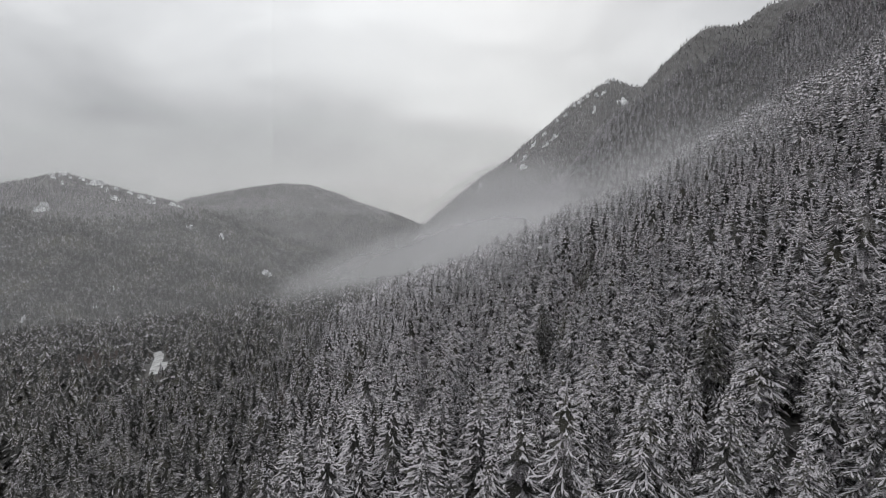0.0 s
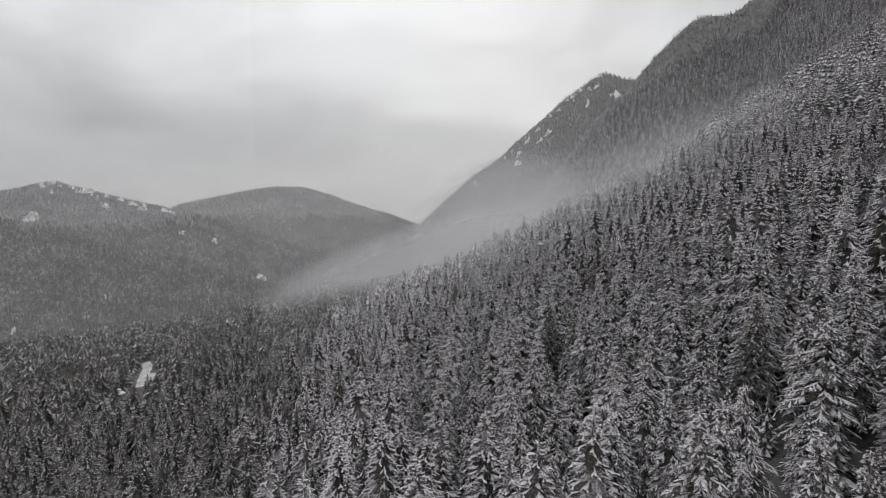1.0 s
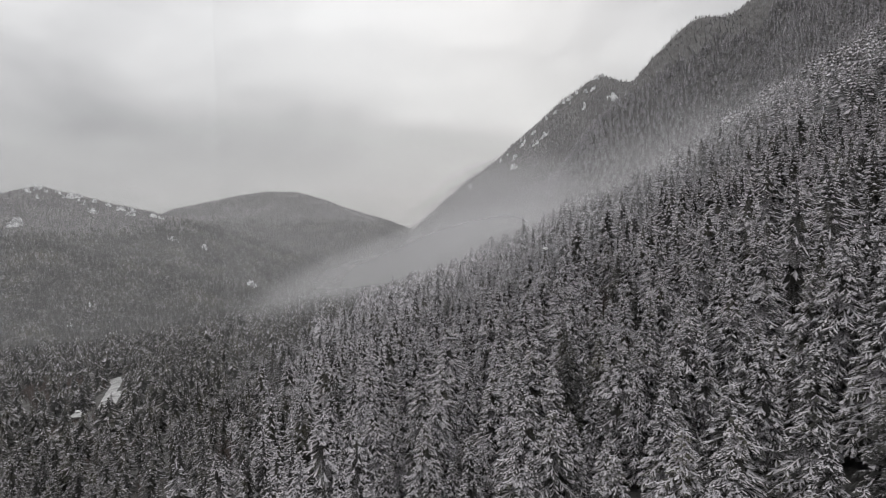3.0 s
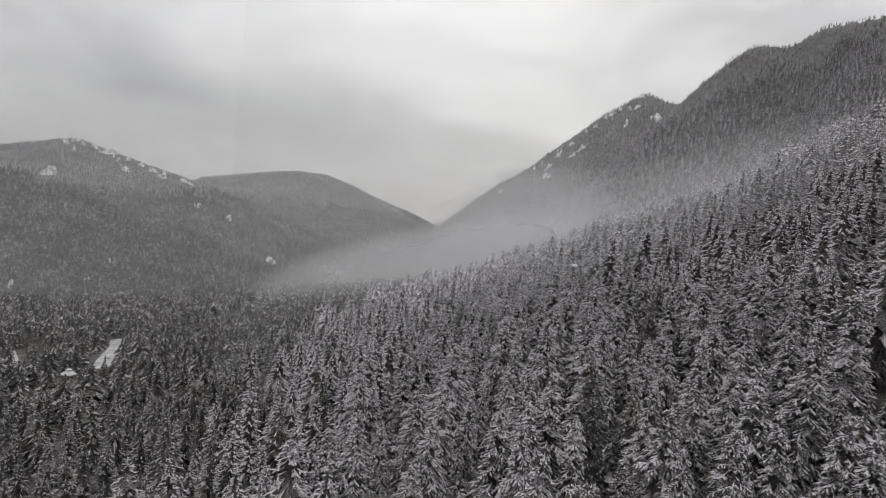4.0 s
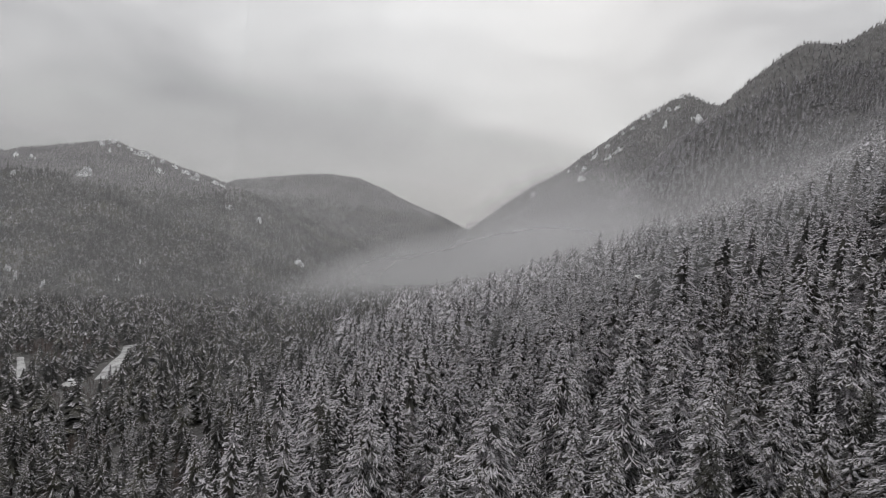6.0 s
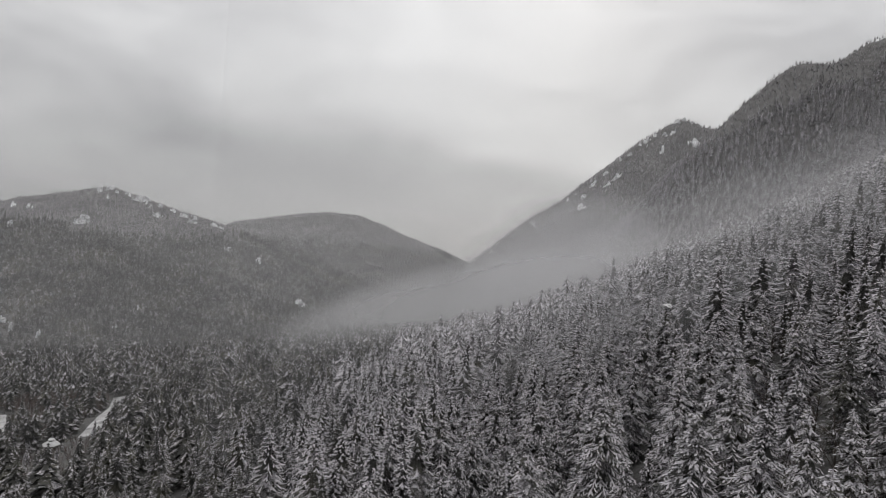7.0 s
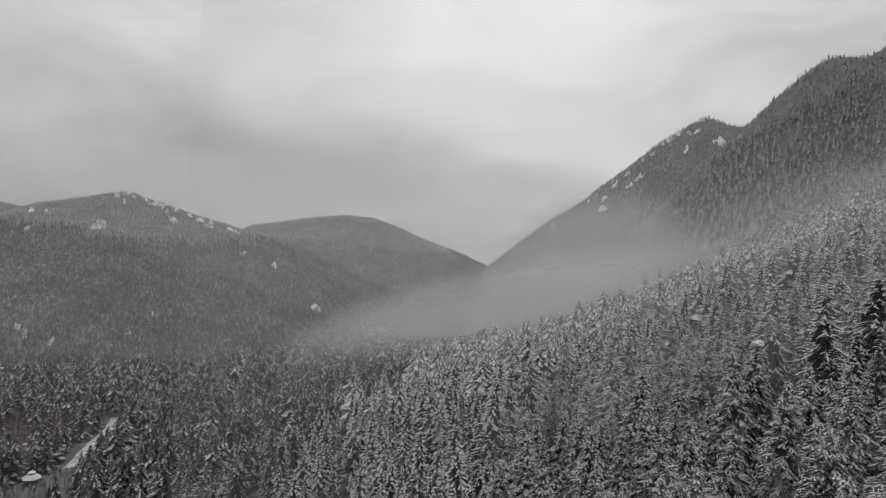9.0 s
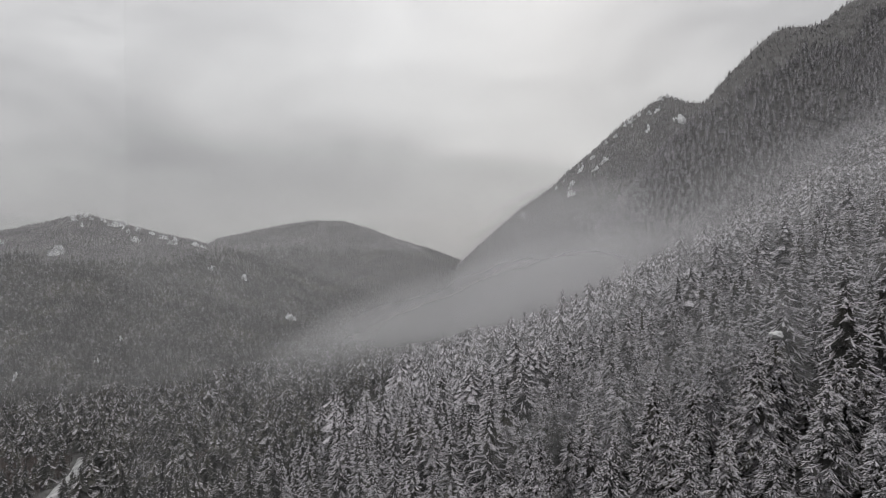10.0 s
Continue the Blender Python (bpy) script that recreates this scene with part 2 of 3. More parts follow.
gx = axis([(-4600, -1200, 60), (-1200, -350, 30), (-350, 350, 10), (350, 1200, 25), (1200, 4600, 60)])
gy = axis([(-4000, -200, 150), (-200, 600, 10), (600, 1700, 25), (1700, 1860, 12), (1860, 2040, 20), (2040, 2600, 15), (2600, 2800, 40), (2800, 4900, 50)])
GX, GY = np.meshgrid(gx, gy)
GZ = height(GX, GY)
n, m = GX.shape
idx = np.arange(n * m).reshape(n, m)
a, b, c, d = idx[:-1, :-1].ravel(), idx[:-1, 1:].ravel(), idx[1:, 1:].ravel(), idx[1:, :-1].ravel()
link("ground", tri_mesh("ground", np.stack([GX, GY, GZ], -1).reshape(-1, 3), np.concatenate([np.stack([a, b, c], 1), np.stack([a, c, d], 1)]), [FLOOR], smooth=True), None,
     "snow-dusted forest floor of a valley and its mountainsides", "ground", kind="structure")


def part(name, bm, mat, parent, label=""):
    me = bpy.data.meshes.new(name)
    bmesh.ops.recalc_face_normals(bm, faces=bm.faces)
    bm.to_mesh(me)
    bm.free()
    me.materials.append(mat)
    return link(name, me, parent, label)


# ---- conifers ----
class Heap:
    """Collects corners, triangles and the material of each."""

    def __init__(self):
        self.v, self.f, self.m, self.n = [], [], [], 0

    def put(self, verts, faces, mat):
        self.v.append(np.asarray(verts, float))
        self.f.append(np.asarray(faces, int) + self.n)
        self.m.append(np.full(len(faces), mat) if np.isscalar(mat) else np.asarray(mat))
        self.n += len(verts)

    def arrays(self):
        return np.concatenate(self.v), np.concatenate(self.f), np.concatenate(self.m)


def tube(heap, p, q, r0, r1, sides, mat):
    p, q = np.array(p, float), np.array(q, float)
    w = (q - p) / (np.linalg.norm(q - p) + 1e-9)
    s = np.cross(w, (0, 0, 1) if abs(w[2]) < 0.9 else (1, 0, 0))
    s /= np.linalg.norm(s)
    t = np.cross(w, s)
    ang = np.arange(sides) * 2 * math.pi / sides
    ring = np.cos(ang)[:, None] * s + np.sin(ang)[:, None] * t
    k = np.arange(sides)
    heap.put(np.concatenate([p + ring * r0, q + ring * r1]), np.concatenate([np.stack([k, (k + 1) % sides, (k + 1) % sides + sides], 1), np.stack([k, (k + 1) % sides + sides, k + sides], 1)]), mat)


def spine(length, droop, u):
    """A bough's line: out from the trunk, sagging under its snow, the tip lifting a little."""
    return np.stack([length * (u - 0.18 * u * u), 0 * u, length * (0.22 * u - droop * u ** 1.5 + 0.12 * np.maximum(u - 0.75, 0))], -1)


def turned(v, yaw, base):
    cy, sy = math.cos(yaw), math.sin(yaw)
    return np.asarray(v) @ np.array([[cy, sy, 0], [-sy, cy, 0], [0, 0, 1]]) + base


def leaf(heap, base, yaw, length, wide, droop, lift, start, sag, mat, belly=0.55):
    """A bough: a kite folded along its spine; the snowy upper side bends with it."""
    mid = spine(length, droop, np.array([start, start + (1 - start) * belly, 1.0]))
    mid[:, 2] += lift
    v = [mid[0], mid[1] + (0, wide, -sag * wide), mid[2], mid[1] + (0, -wide, -sag * wide), mid[1] + (0, 0, 0.03)]
    if mat == 1:
        heap.put(turned(v[:4], yaw, base), [(0, 2, 1), (0, 3, 2)], mat)
    else:
        heap.put(turned(v, yaw, base), [(0, 4, 1), (4, 2, 1), (0, 3, 4), (4, 3, 2)], mat)


def fingers(heap, base, yaw, length, droop, rng, count, snow, dark=True):
    """Side twigs of a bough: slim hanging fingers, snow along the top of each and dark needles showing below it."""
    v, f, mats = [], [], []
    for k in range(count):
        u = 0.3 + 0.66 * (k + rng.uniform(0.2, 0.8)) / count
        side = 1 if k % 2 else -1
        root = spine(length, droop, np.array([u]))[0]
        reach = (0.3 * length * (1.1 - 0.6 * u) + 0.3) * rng.uniform(0.75, 1.25)
        way = np.array([rng.uniform(0.5, 0.85), side * rng.uniform(0.5, 0.9), -rng.uniform(0.2, 0.65)])
        way /= np.linalg.norm(way)
        across = np.array([-way[1], way[0], 0.0]) * rng.uniform(0.13, 0.2)
        tip, mid, low = root + way * reach, root + way * reach * 0.62, np.array([0, 0, -0.09])
        o = len(v)
        v += [root + (0, 0, 0.05), mid + across + low, tip + low, mid - across + low, mid + (0, 0, 0.04)]
        f += [(o, o + 4, o + 1), (o + 4, o + 2, o + 1), (o, o + 3, o + 4), (o + 4, o + 3, o + 2)]
        mats += [2 if rng.random() < snow else 1] * 4
        if dark:
            v += [root - (0, 0, 0.08), mid + across * 2.1 + low * 2.4, tip + way * 0.12 + low * 2.5, mid - across * 2.1 + low * 2.4]
            f += [(o + 5, o + 7, o + 6), (o + 5, o + 8, o + 7)]
            mats += [1, 1]
    heap.put(turned(v, yaw, base), f, mats)


def skirt(heap, base, r, count, turn, gap, rng, snow):
    """A whorl of boughs seen from afar: long drooping tips with deep notches between them, snow on top and needles in the notches."""
    v, f, mats = [base + (0, 0, 0.35 * gap + 0.12 * r)], [], []
    for q in range(count):
        ang = turn + q * 6.283 / count + rng.normal(0, 0.16)
        tip, hang = r * rng.uniform(0.72, 1.2), rng.uniform(0.25, 0.5)
        for turn_, out, low in ((-0.43 * 6.283 / count, 0.42, 0.3), (-0.2 * 6.283 / count, 0.85, 0.85), (0.2 * 6.283 / count, 0.9, 0.95)):
            v.append(base + (math.cos(ang + turn_) * tip * out, math.sin(ang + turn_) * tip * out, -hang * tip * low))
        load = 2 if rng.random() < snow else 1
        o, after = 1 + 3 * q, 1 + 3 * ((q + 1) % count)
        f += [(0, o, o + 1), (0, o + 1, o + 2), (0, o + 2, after)]
        mats += [1, load, 1]
    heap.put(v, f, mats)


def conifer(seed, detail, tall=26.0, spread=4.2, snow=0.9, bare=0.14, fine=False):
    """A fir: a dark inner mass of needles under tiers of arching boughs with snow along them.
    Detail from 4, near (boughs with twigs), to 0 (a few facets). Materials: 0 bark, 1 needles, 2 snow."""
    rng = np.random.default_rng(seed)
    heap = Heap()
    lean = rng.normal(0, 0.015, 2)
    wave = rng.uniform(0.78, 1.2, 14)

    def stem(z):
        return np.array([lean[0] * z + 0.10 * math.sin(z * 0.31 + seed), lean[1] * z, z])

    def reach(z):
        lump = np.interp(z / tall * 13, np.arange(14), wave)
        return lump * spread * (0.04 + 0.96 * min(1.0, (tall - z) / 15) ** 0.85)

    layers, points, gap, count, half = {4: (9, 6, 1.0, 6, 0.15), 3: (7, 5, 1.15, 5, 0.24), 2: (3, 3, 1.6, 5, 0.36), 1: (1, 4, 3.5, 5, 0.75), 0: (2, 5, 5.4, 3, 1.0)}[detail]
    if fine:
        gap, count, half = 2.6, 5, 0.5
    if detail > 2:
        for k in range(2):
            tube(heap, stem(tall * k / 2), stem(tall * (k + 1) / 2), 0.36 * (1 - k / 2) + 0.02, 0.36 * (0.5 - k / 2) + 0.02, 5 if detail == 4 else 3, 0)
    for k in range(layers):
        z = tall * (bare + (1 - bare) * k / layers)
        top = min(tall - 1.5, z + tall * (1 - bare) / layers * 1.5) if detail != 1 else tall - 0.4
        r = reach(z) * (0.5 if detail > 1 else 0.42 if detail else 0.95)
        star = points * 2 if detail > 1 else points
        v, f = [stem(top)], []
        spin = rng.uniform(0, 6.28)
        for q in range(star):
            ang = spin + q * 2 * math.pi / star + rng.normal(0, 0.12)
            rr = r * ((rng.uniform(0.85, 1.2) if q % 2 else rng.uniform(0.4, 0.65)) if detail > 1 else rng.uniform(0.75, 1.15))
            v.append(stem(z) + (math.cos(ang) * rr, math.sin(ang) * rr, -0.35 * r * (q % 2) + rng.normal(0, 0.1)))
        for q in range(star):
            f.append((0, 1 + q, 1 + (q + 1) % star))
        heap.put(v, f, 1)
    z = tall * bare
    while z < tall - (0.3 if detail > 1 else 2.4):
        r = reach(z)
        turn = rng.uniform(0, 6.28)
        number = count - (2 if (tall - z) < 2.5 and count > 3 else 0)
        tier = rng.normal(0, 0.12)
        if detail in (1, 2):
            skirt(heap, stem(z), r * 1.12, count, turn, gap, rng, snow)
        for k in range(number if detail not in (1, 2) else 0):
            if rng.random() < 0.07:
                continue
            length = (r * rng.uniform(0.68, 1.18) + 0.2) * 1.12
            yaw = turn + k * 6.283 / number + rng.normal(0, 0.2)
            droop = (rng.uniform(0.3, 0.6) + tier) * (0.45 + 0.55 * min(1, (tall - z) / 7)) if detail > 1 else rng.uniform(0.7, 1.0)
            base = stem(z + rng.normal(0, 0.16))
            wide = half * rng.uniform(0.75, 1.35) * (0.4 + 0.6 * min(1.0, length / 2.2))
            load = rng.random() < (snow if tall - z > 3 else 0.5 + 0.5 * snow)
            start = 0.25 if tall - z > 4 else 0.0
            if detail == 4:
                leaf(heap, base, yaw, length * 1.03, wide * 2.6, droop, -0.14, 0.1, 0.7, 1)
                if length > 0.7:
                    fingers(heap, base, yaw, length, droop, rng, 6 if length > 2.6 else 3 if length > 1.4 else 2, snow * 0.85)
                if load:
                    leaf(heap, base, yaw, length, wide, droop, 0.08, start, 0.6, 2, 0.7)
            elif detail == 3:
                leaf(heap, base, yaw, length * 1.03, wide * 2.0, droop, -0.16, 0.1, 0.7, 1)
                if load:
                    leaf(heap, base, yaw, length, wide * 0.85, droop, 0.08, start, 0.6, 2, 0.7)
                if length > 1.3 and rng.random() < snow:
                    fingers(heap, base, yaw, length, droop, rng, 2, 0.95, False)
            elif load:
                out = np.array([math.cos(yaw), math.sin(yaw), 0.0])
                across = np.array([-out[1], out[0], 0.0])
                heap.put([base + out * r * 0.35 + (0, 0, 2.2), base + out * r - across * half + (0, 0, -1.8), base + out * r + across * half + (0, 0, -1.8)], [(0, 1, 2)], 2)
        z += gap * rng.uniform(0.8, 1.2) * (0.55 + 0.6 * (tall - z) / tall)
    if detail > 1:
        tube(heap, stem(tall - 1.6), stem(tall), 0.16, 0.02, 3, 2 if snow > 0.5 else 1)
    return heap.arrays()


def scatter(points, kinds, rng, low=0.72, high=1.18, broad=1.0):
    """One set of arrays with a tree at every point."""
    V, F, M, off = [], [], [], 0
    pick = rng.integers(0, len(kinds), len(points))
    for k, (v, f, m_) in enumerate(kinds):
        p = points[pick == k]
        if not len(p):
            continue
        s = rng.uniform(low, high, len(p))
        w = s * rng.uniform(0.85, 1.2, len(p)) * broad
        a_ = rng.uniform(0, 6.283, len(p))
        ca, sa = np.cos(a_)[:, None] * w[:, None], np.sin(a_)[:, None] * w[:, None]
        x = v[None, :, 0] * ca - v[None, :, 1] * sa + p[:, 0:1]
        y = v[None, :, 0] * sa + v[None, :, 1] * ca + p[:, 1:2]
        z = v[None, :, 2] * s[:, None] + p[:, 2:3]
        V.append(np.stack([x, y, z], -1).reshape(-1, 3))
        F.append((f[None] + (np.arange(len(p)) * len(v))[:, None, None]).reshape(-1, 3) + off)
        M.append(np.tile(m_, len(p)))
        off += len(p) * len(v)
    return np.concatenate(V), np.concatenate(F), np.concatenate(M)


def seedlings(x0, x1, y0, y1, gap, rng, jitter=0.46):
    xs, ys = np.meshgrid(np.arange(x0, x1, gap), np.arange(y0, y1, gap))
    xs[::2] += gap / 2
    p = np.stack([xs.ravel(), ys.ravel()], 1)
    return p + rng.uniform(-jitter, jitter, p.shape) * gap


ROAD = [(-247, 490), (-254, 508), (-263, 530), (-273, 553), (-285, 580), (-303, 610)]
TRACK = [(-284, 470), (-304, 490), (-326, 518), (-356, 552)]
LOT = [(-246, 494), (-253, 512), (-261, 532)]
LOT_SIDES = [(-242, 496), (-249, 514), (-257, 534)], [(-250, 492), (-257, 510), (-265, 530)]


def off_road(p, lines=(ROAD, TRACK, *LOT_SIDES)):
    """Distance of points from the clearing's road, its side track and the pavilion."""
    best = np.hypot(p[:, 0] - PAVILION[0], p[:, 1] - PAVILION[1]) - 4
    for (ax, ay), (bx, by) in [ends for line in lines for ends in zip(line, line[1:])]:
        dx, dy = bx - ax, by - ay
        u = np.clip(((p[:, 0] - ax) * dx + (p[:, 1] - ay) * dy) / (dx * dx + dy * dy), 0, 1)
        best = np.minimum(best, np.hypot(p[:, 0] - ax - u * dx, p[:, 1] - ay - u * dy))
    return best


def grounded(p):
    return np.concatenate([p, height(p[:, 0], p[:, 1])[:, None] - 0.3], 1)


def in_view(p, margin=0.0):
    """The valley and slopes ahead, a wide wedge."""
    return (np.abs(np.degrees(np.arctan2(p[:, 0] + 4, p[:, 1] + 60)) + 2) < 53 + margin)


rng = np.random.default_rng(11)
SNOWY = (0.95, 0.9, 0.97, 0.72, 0.93, 0.84)


def stand(detail, share, fine=False):
    return [conifer(20 + 7 * k, detail, 25.5 + (k % 3 - 1) * 2.5, 4.2 + 0.45 * (k % 4 - 1.5), SNOWY[k] * share if detail > 1 else 0.96 * share if detail else 0.0, fine=fine) for k in range(6)]


KINDS = {d: stand(d, 0.86 if d == 2 else 1.0) for d in (4, 3, 2, 1, 0)}
SPARSE = {d: stand(d, 0.45 if d == 4 else 0.68) for d in (4, 3, 2, 1, 0)}

TIERED = stand(1, 1.0, True)


def ravine(p):
    """A dark brushy cleft in the slope."""
    return np.hypot((p[:, 0] - 59 - 0.1 * (p[:, 1] - 256)) / 5.0, (p[:, 1] - 256) / 26) < 1


def thicket(p):
    """Where low leafless brush stands in place of firs, on the bank above the clearing."""
    dx, dy = p[:, 0] - PAVILION[0], p[:, 1] - PAVILION[1]
    u, v = dx * 0.58 - dy * 0.81, dx * 0.81 + dy * 0.58
    bank = (u > -8) & (u < 128) & (np.abs(v) < 18 + 0.06 * u)
    for away in (8, 16, 24, 32, 40):
        bank |= off_road(p + np.array([-0.52, 0.85]) * away, (ROAD, LOT_SIDES[0])) < 4.5
    return bank


def outlook(p):
    """The open strip below the pavilion, down the bank."""
    dx, dy = p[:, 0] - PAVILION[0], p[:, 1] - PAVILION[1]
    u, v = dx * 0.58 - dy * 0.81, dx * 0.81 + dy * 0.58
    return (u > -10) & (u < 95) & (np.abs(v) < 9)


def coppice(p):
    """Patches of leafless wood among the dark firs of the bench."""
    behind = np.hypot((p[:, 0] + 318) / 52, (p[:, 1] - 572) / 36) < 1 + relief(p[:, 0], p[:, 1], 22, 8, 2)
    return behind | ((p[:, 0] < -70) & (p[:, 1] > 250) & (relief(p[:, 0], p[:, 1], 75, 41, 3) > 0.2))


near = seedlings(-390, 340, 20, 610, 9.5, rng)
near = near[in_view(near, 4) & (off_road(near) > 7.5) & (near[:, 1] > 72 - 0.5 * np.maximum(near[:, 0], 0))]
hollow = relief(near[:, 0], near[:, 1], 40, 21, 2)
near = near[(np.hypot(near[:, 0] - 54, near[:, 1] - 322) > 7) & (hollow > -0.5) & ~(thicket(near) & (rng.random(len(near)) > 0.22)) & ~outlook(near) & ~ravine(near) & ~(coppice(near) & (rng.random(len(near)) > 0.3))]
close = (near[:, 0] > -60) & (near[:, 0] < 120) & (near[:, 1] > 62) & (near[:, 1] < 400)
singles = near[close][np.argsort(np.abs(near[close][:, 0] - 30 - 0.3 * np.maximum(0, 200 - near[close][:, 1])) + 0.16 * np.abs(near[close][:, 1] - 215))][:300]
keep = {tuple(q) for q in singles}
rest = np.array([q for q in near if tuple(q) not in keep])
middle = ((np.abs(rest[:, 0] - 10) < 120) & (rest[:, 1] < 430)) | ((rest[:, 0] > 0) & (rest[:, 0] < 195) & (rest[:, 1] < 420)) | ((rest[:, 0] > -190) & (rest[:, 0] < 0) & (rest[:, 1] < 350))


def grove(name, points, kinds, label, low=0.74, high=1.32, thin=False):
    stuff = ((DARK_NEEDLES, THIN_SNOW) if thin else (NEEDLES, SNOW)) if kinds is KINDS[3] or kinds is SPARSE[3] else ((FAR_DARK, FAR_THIN) if thin else (FAR_CROWN, FAR_SNOW))
    if kinds is SPARSE[0] or kinds is KINDS[0]:
        stuff = (DEEP_CROWN, DEEP_SNOW) if thin else (HAZY_CROWN, HAZY_SNOW)
    near_by = kinds is KINDS[3] or kinds is SPARSE[3]
    v, f, m_ = scatter(grounded(points), kinds, rng, low, high, 1.05 if near_by else 1.3)
    link(name, tri_mesh(name, v, f, [BARK, *stuff], m_), None, label, "forest", kind="stuff")


# on the two mountains ahead, across the valley, and low on the far bank
CRAGS = [(636, 2188, 46), (496, 2265, 30), (530, 2184, 34), (376, 2129, 34), (350, 2118, 30), (312, 2178, 32), (274, 2122, 34), (261, 2055, 34), (120, 2138, 24),
         (-1678, 2054, 34), (-1608, 2043, 26), (-1505, 1855, 26), (-1361, 1977, 46), (-1530, 2290, 36), (-1463, 2240, 30), (-1413, 2372, 44), (-1329, 2306, 30), (-1257, 2231, 28), (-1217, 2343, 34),
         (-1160, 2306, 30), (-1072, 2370, 26), (-953, 2185, 24), (-834, 2170, 26), (-1109, 1405, 17), (-1082, 1392, 20), (-998, 1374, 20), (-921, 1611, 18), (-889, 1477, 13), (-599, 1964, 30)]


# small outcrops strung along the two crests
crest_dice = np.random.default_rng(77)
for line, count in ((WEST_PEAK[6:13], 3), (SPUR[5:14], 2)):
    for (ax, ay, _az), (bx, by, _bz) in zip(line, line[1:]):
        for k in range(count):
            u = (k + crest_dice.uniform(0.1, 0.9)) / count
            CRAGS.append((ax + (bx - ax) * u, ay + (by - ay) * u - crest_dice.uniform(6, 60), crest_dice.uniform(12, 24)))


def clear_of_crags(p):
    ok = np.ones(len(p), bool)
    for x, y, size in CRAGS:
        ok &= np.hypot(p[:, 0] - x, p[:, 1] - y + 0.3 * size) > 0.6 * size
    return ok


RX, RY = np.meshgrid(np.arange(-2700, 1700, 25.0), np.arange(-50, 4600, 25.0))
RZ = height(RX, RY)


def open_to(p, spare, eyes=((0, 0, 85), (5, 95, 82), (-8, 198, 86))):
    """Trees that can be seen from over the valley, and a share of those behind the ridges."""
    top = np.concatenate([p, height(p[:, 0], p[:, 1])[:, None] + 22], 1)
    seen = rng.random(len(p)) < spare
    for eye in eyes:
        clear = np.ones(len(p), bool)
        for u in np.linspace(0.1, 0.98, 45):
            q = np.array(eye) * (1 - u) + top * u
            j_, i_ = np.clip(((q[:, 1] + 50) / 25).round().astype(int), 0, RZ.shape[0] - 1), np.clip(((q[:, 0] + 2700) / 25).round().astype(int), 0, RZ.shape[1] - 1)
            clear &= q[:, 2] > RZ[j_, i_] - 8
        seen |= clear
    return seen


lower = rest[:, 0] + rng.normal(0, 14, len(rest)) < np.where(rest[:, 1] < 330, -46, -72)
grove("conifer_forest", rest[middle & ~lower], KINDS[3], "snow-laden fir forest on the lower slope")
grove("conifer_forest", rest[middle & lower], SPARSE[3], "dark fir forest with little snow below the slope", 0.7, 1.15, thin=True)
outer = (rest[:, 0] > 270) | ((rest[:, 1] > 480) & (rest[:, 0] > -60))
grove("conifer_forest", rest[~middle & ~lower & ~outer], KINDS[2], "snow-dusted fir forest on the bench and slope")
grove("conifer_forest", rest[~middle & ~lower & outer], KINDS[1], "snow-dusted fir forest high on the slope")
grove("conifer_forest", rest[~middle & lower], SPARSE[2], "dark fir forest with little snow on the valley bench", 0.66, 1.1, thin=True)
young = seedlings(-95, 125, 60, 375, 7.6, rng) + 3.2
young = young[in_view(young, 2) & ~ravine(young)]
grove("young_firs", young, KINDS[1], "young firs filling the gaps between tall trees", 0.22, 0.5)
behind = seedlings(-140, 240, -160, 78, 9.5, rng)
behind = behind[behind[:, 1] < 70 - 0.5 * np.maximum(behind[:, 0], 0)]
grove("conifer_forest", behind, KINDS[2], "snow-dusted fir forest below the start of the flight")
ring = seedlings(-800, 560, 20, 1050, 11.2, rng)
ring = ring[in_view(ring) & ~((ring[:, 0] > -390) & (ring[:, 0] < 340) & (ring[:, 1] < 610)) & (off_road(ring) > 5.5) & ~(coppice(ring) & (rng.random(len(ring)) > 0.3))]
ring = ring[open_to(ring, 0.08)]
lower = ring[:, 0] + rng.normal(0, 40, len(ring)) < -60
high_up = ~lower & (ring[:, 0] + rng.normal(0, 35, len(ring)) > 210)
grove("distant_forest", ring[~lower & ~high_up], TIERED, "snow-dusted conifers thinning into haze")
grove("distant_forest", ring[high_up], TIERED, "snowy conifers high on the slope")
grove("distant_forest", ring[lower], SPARSE[1], "dark conifers of the valley with a dusting of snow", thin=True)
dome = np.concatenate([seedlings(-2500, 300, 2900, 3600, 13.0, rng), seedlings(-2500, 300, 3600, 4400, 14.0, rng)])
wood = np.concatenate([seedlings(-100, 1500, 100, 1900, 11.5, rng), seedlings(-100, 1500, 1900, 2900, 10.5, rng), seedlings(-2500, -100, 100, 2900, 11.0, rng), dome])
wood = wood[in_view(wood) & ~((wood[:, 0] > -800) & (wood[:, 0] < 560) & (wood[:, 1] < 1050)) & clear_of_crags(wood)]
wood = wood[open_to(wood, 0.06)]
lower = (wood[:, 0] < -100) & (height(wood[:, 0], wood[:, 1]) < 40 + 60 * relief(wood[:, 0], wood[:, 1], 420, 51, 2) + rng.normal(0, 14, len(wood)))
flank = (wood[:, 0] > -100) & (wood[:, 1] < 1960 - 0.1 * wood[:, 0])
crest_ = near_crest(wood[:, 0], wood[:, 1]) > 0.75
grove("mountain_forest", wood[flank & ~crest_], TIERED, "conifer woods white with snow on the mountain's shoulder", 0.75, 1.2)
grove("mountain_forest", wood[flank & crest_], KINDS[1], "low conifers along the crest of the mountain's shoulder", 0.3, 0.5)
lower, crest_, wood = lower[~flank], crest_[~flank], wood[~flank]
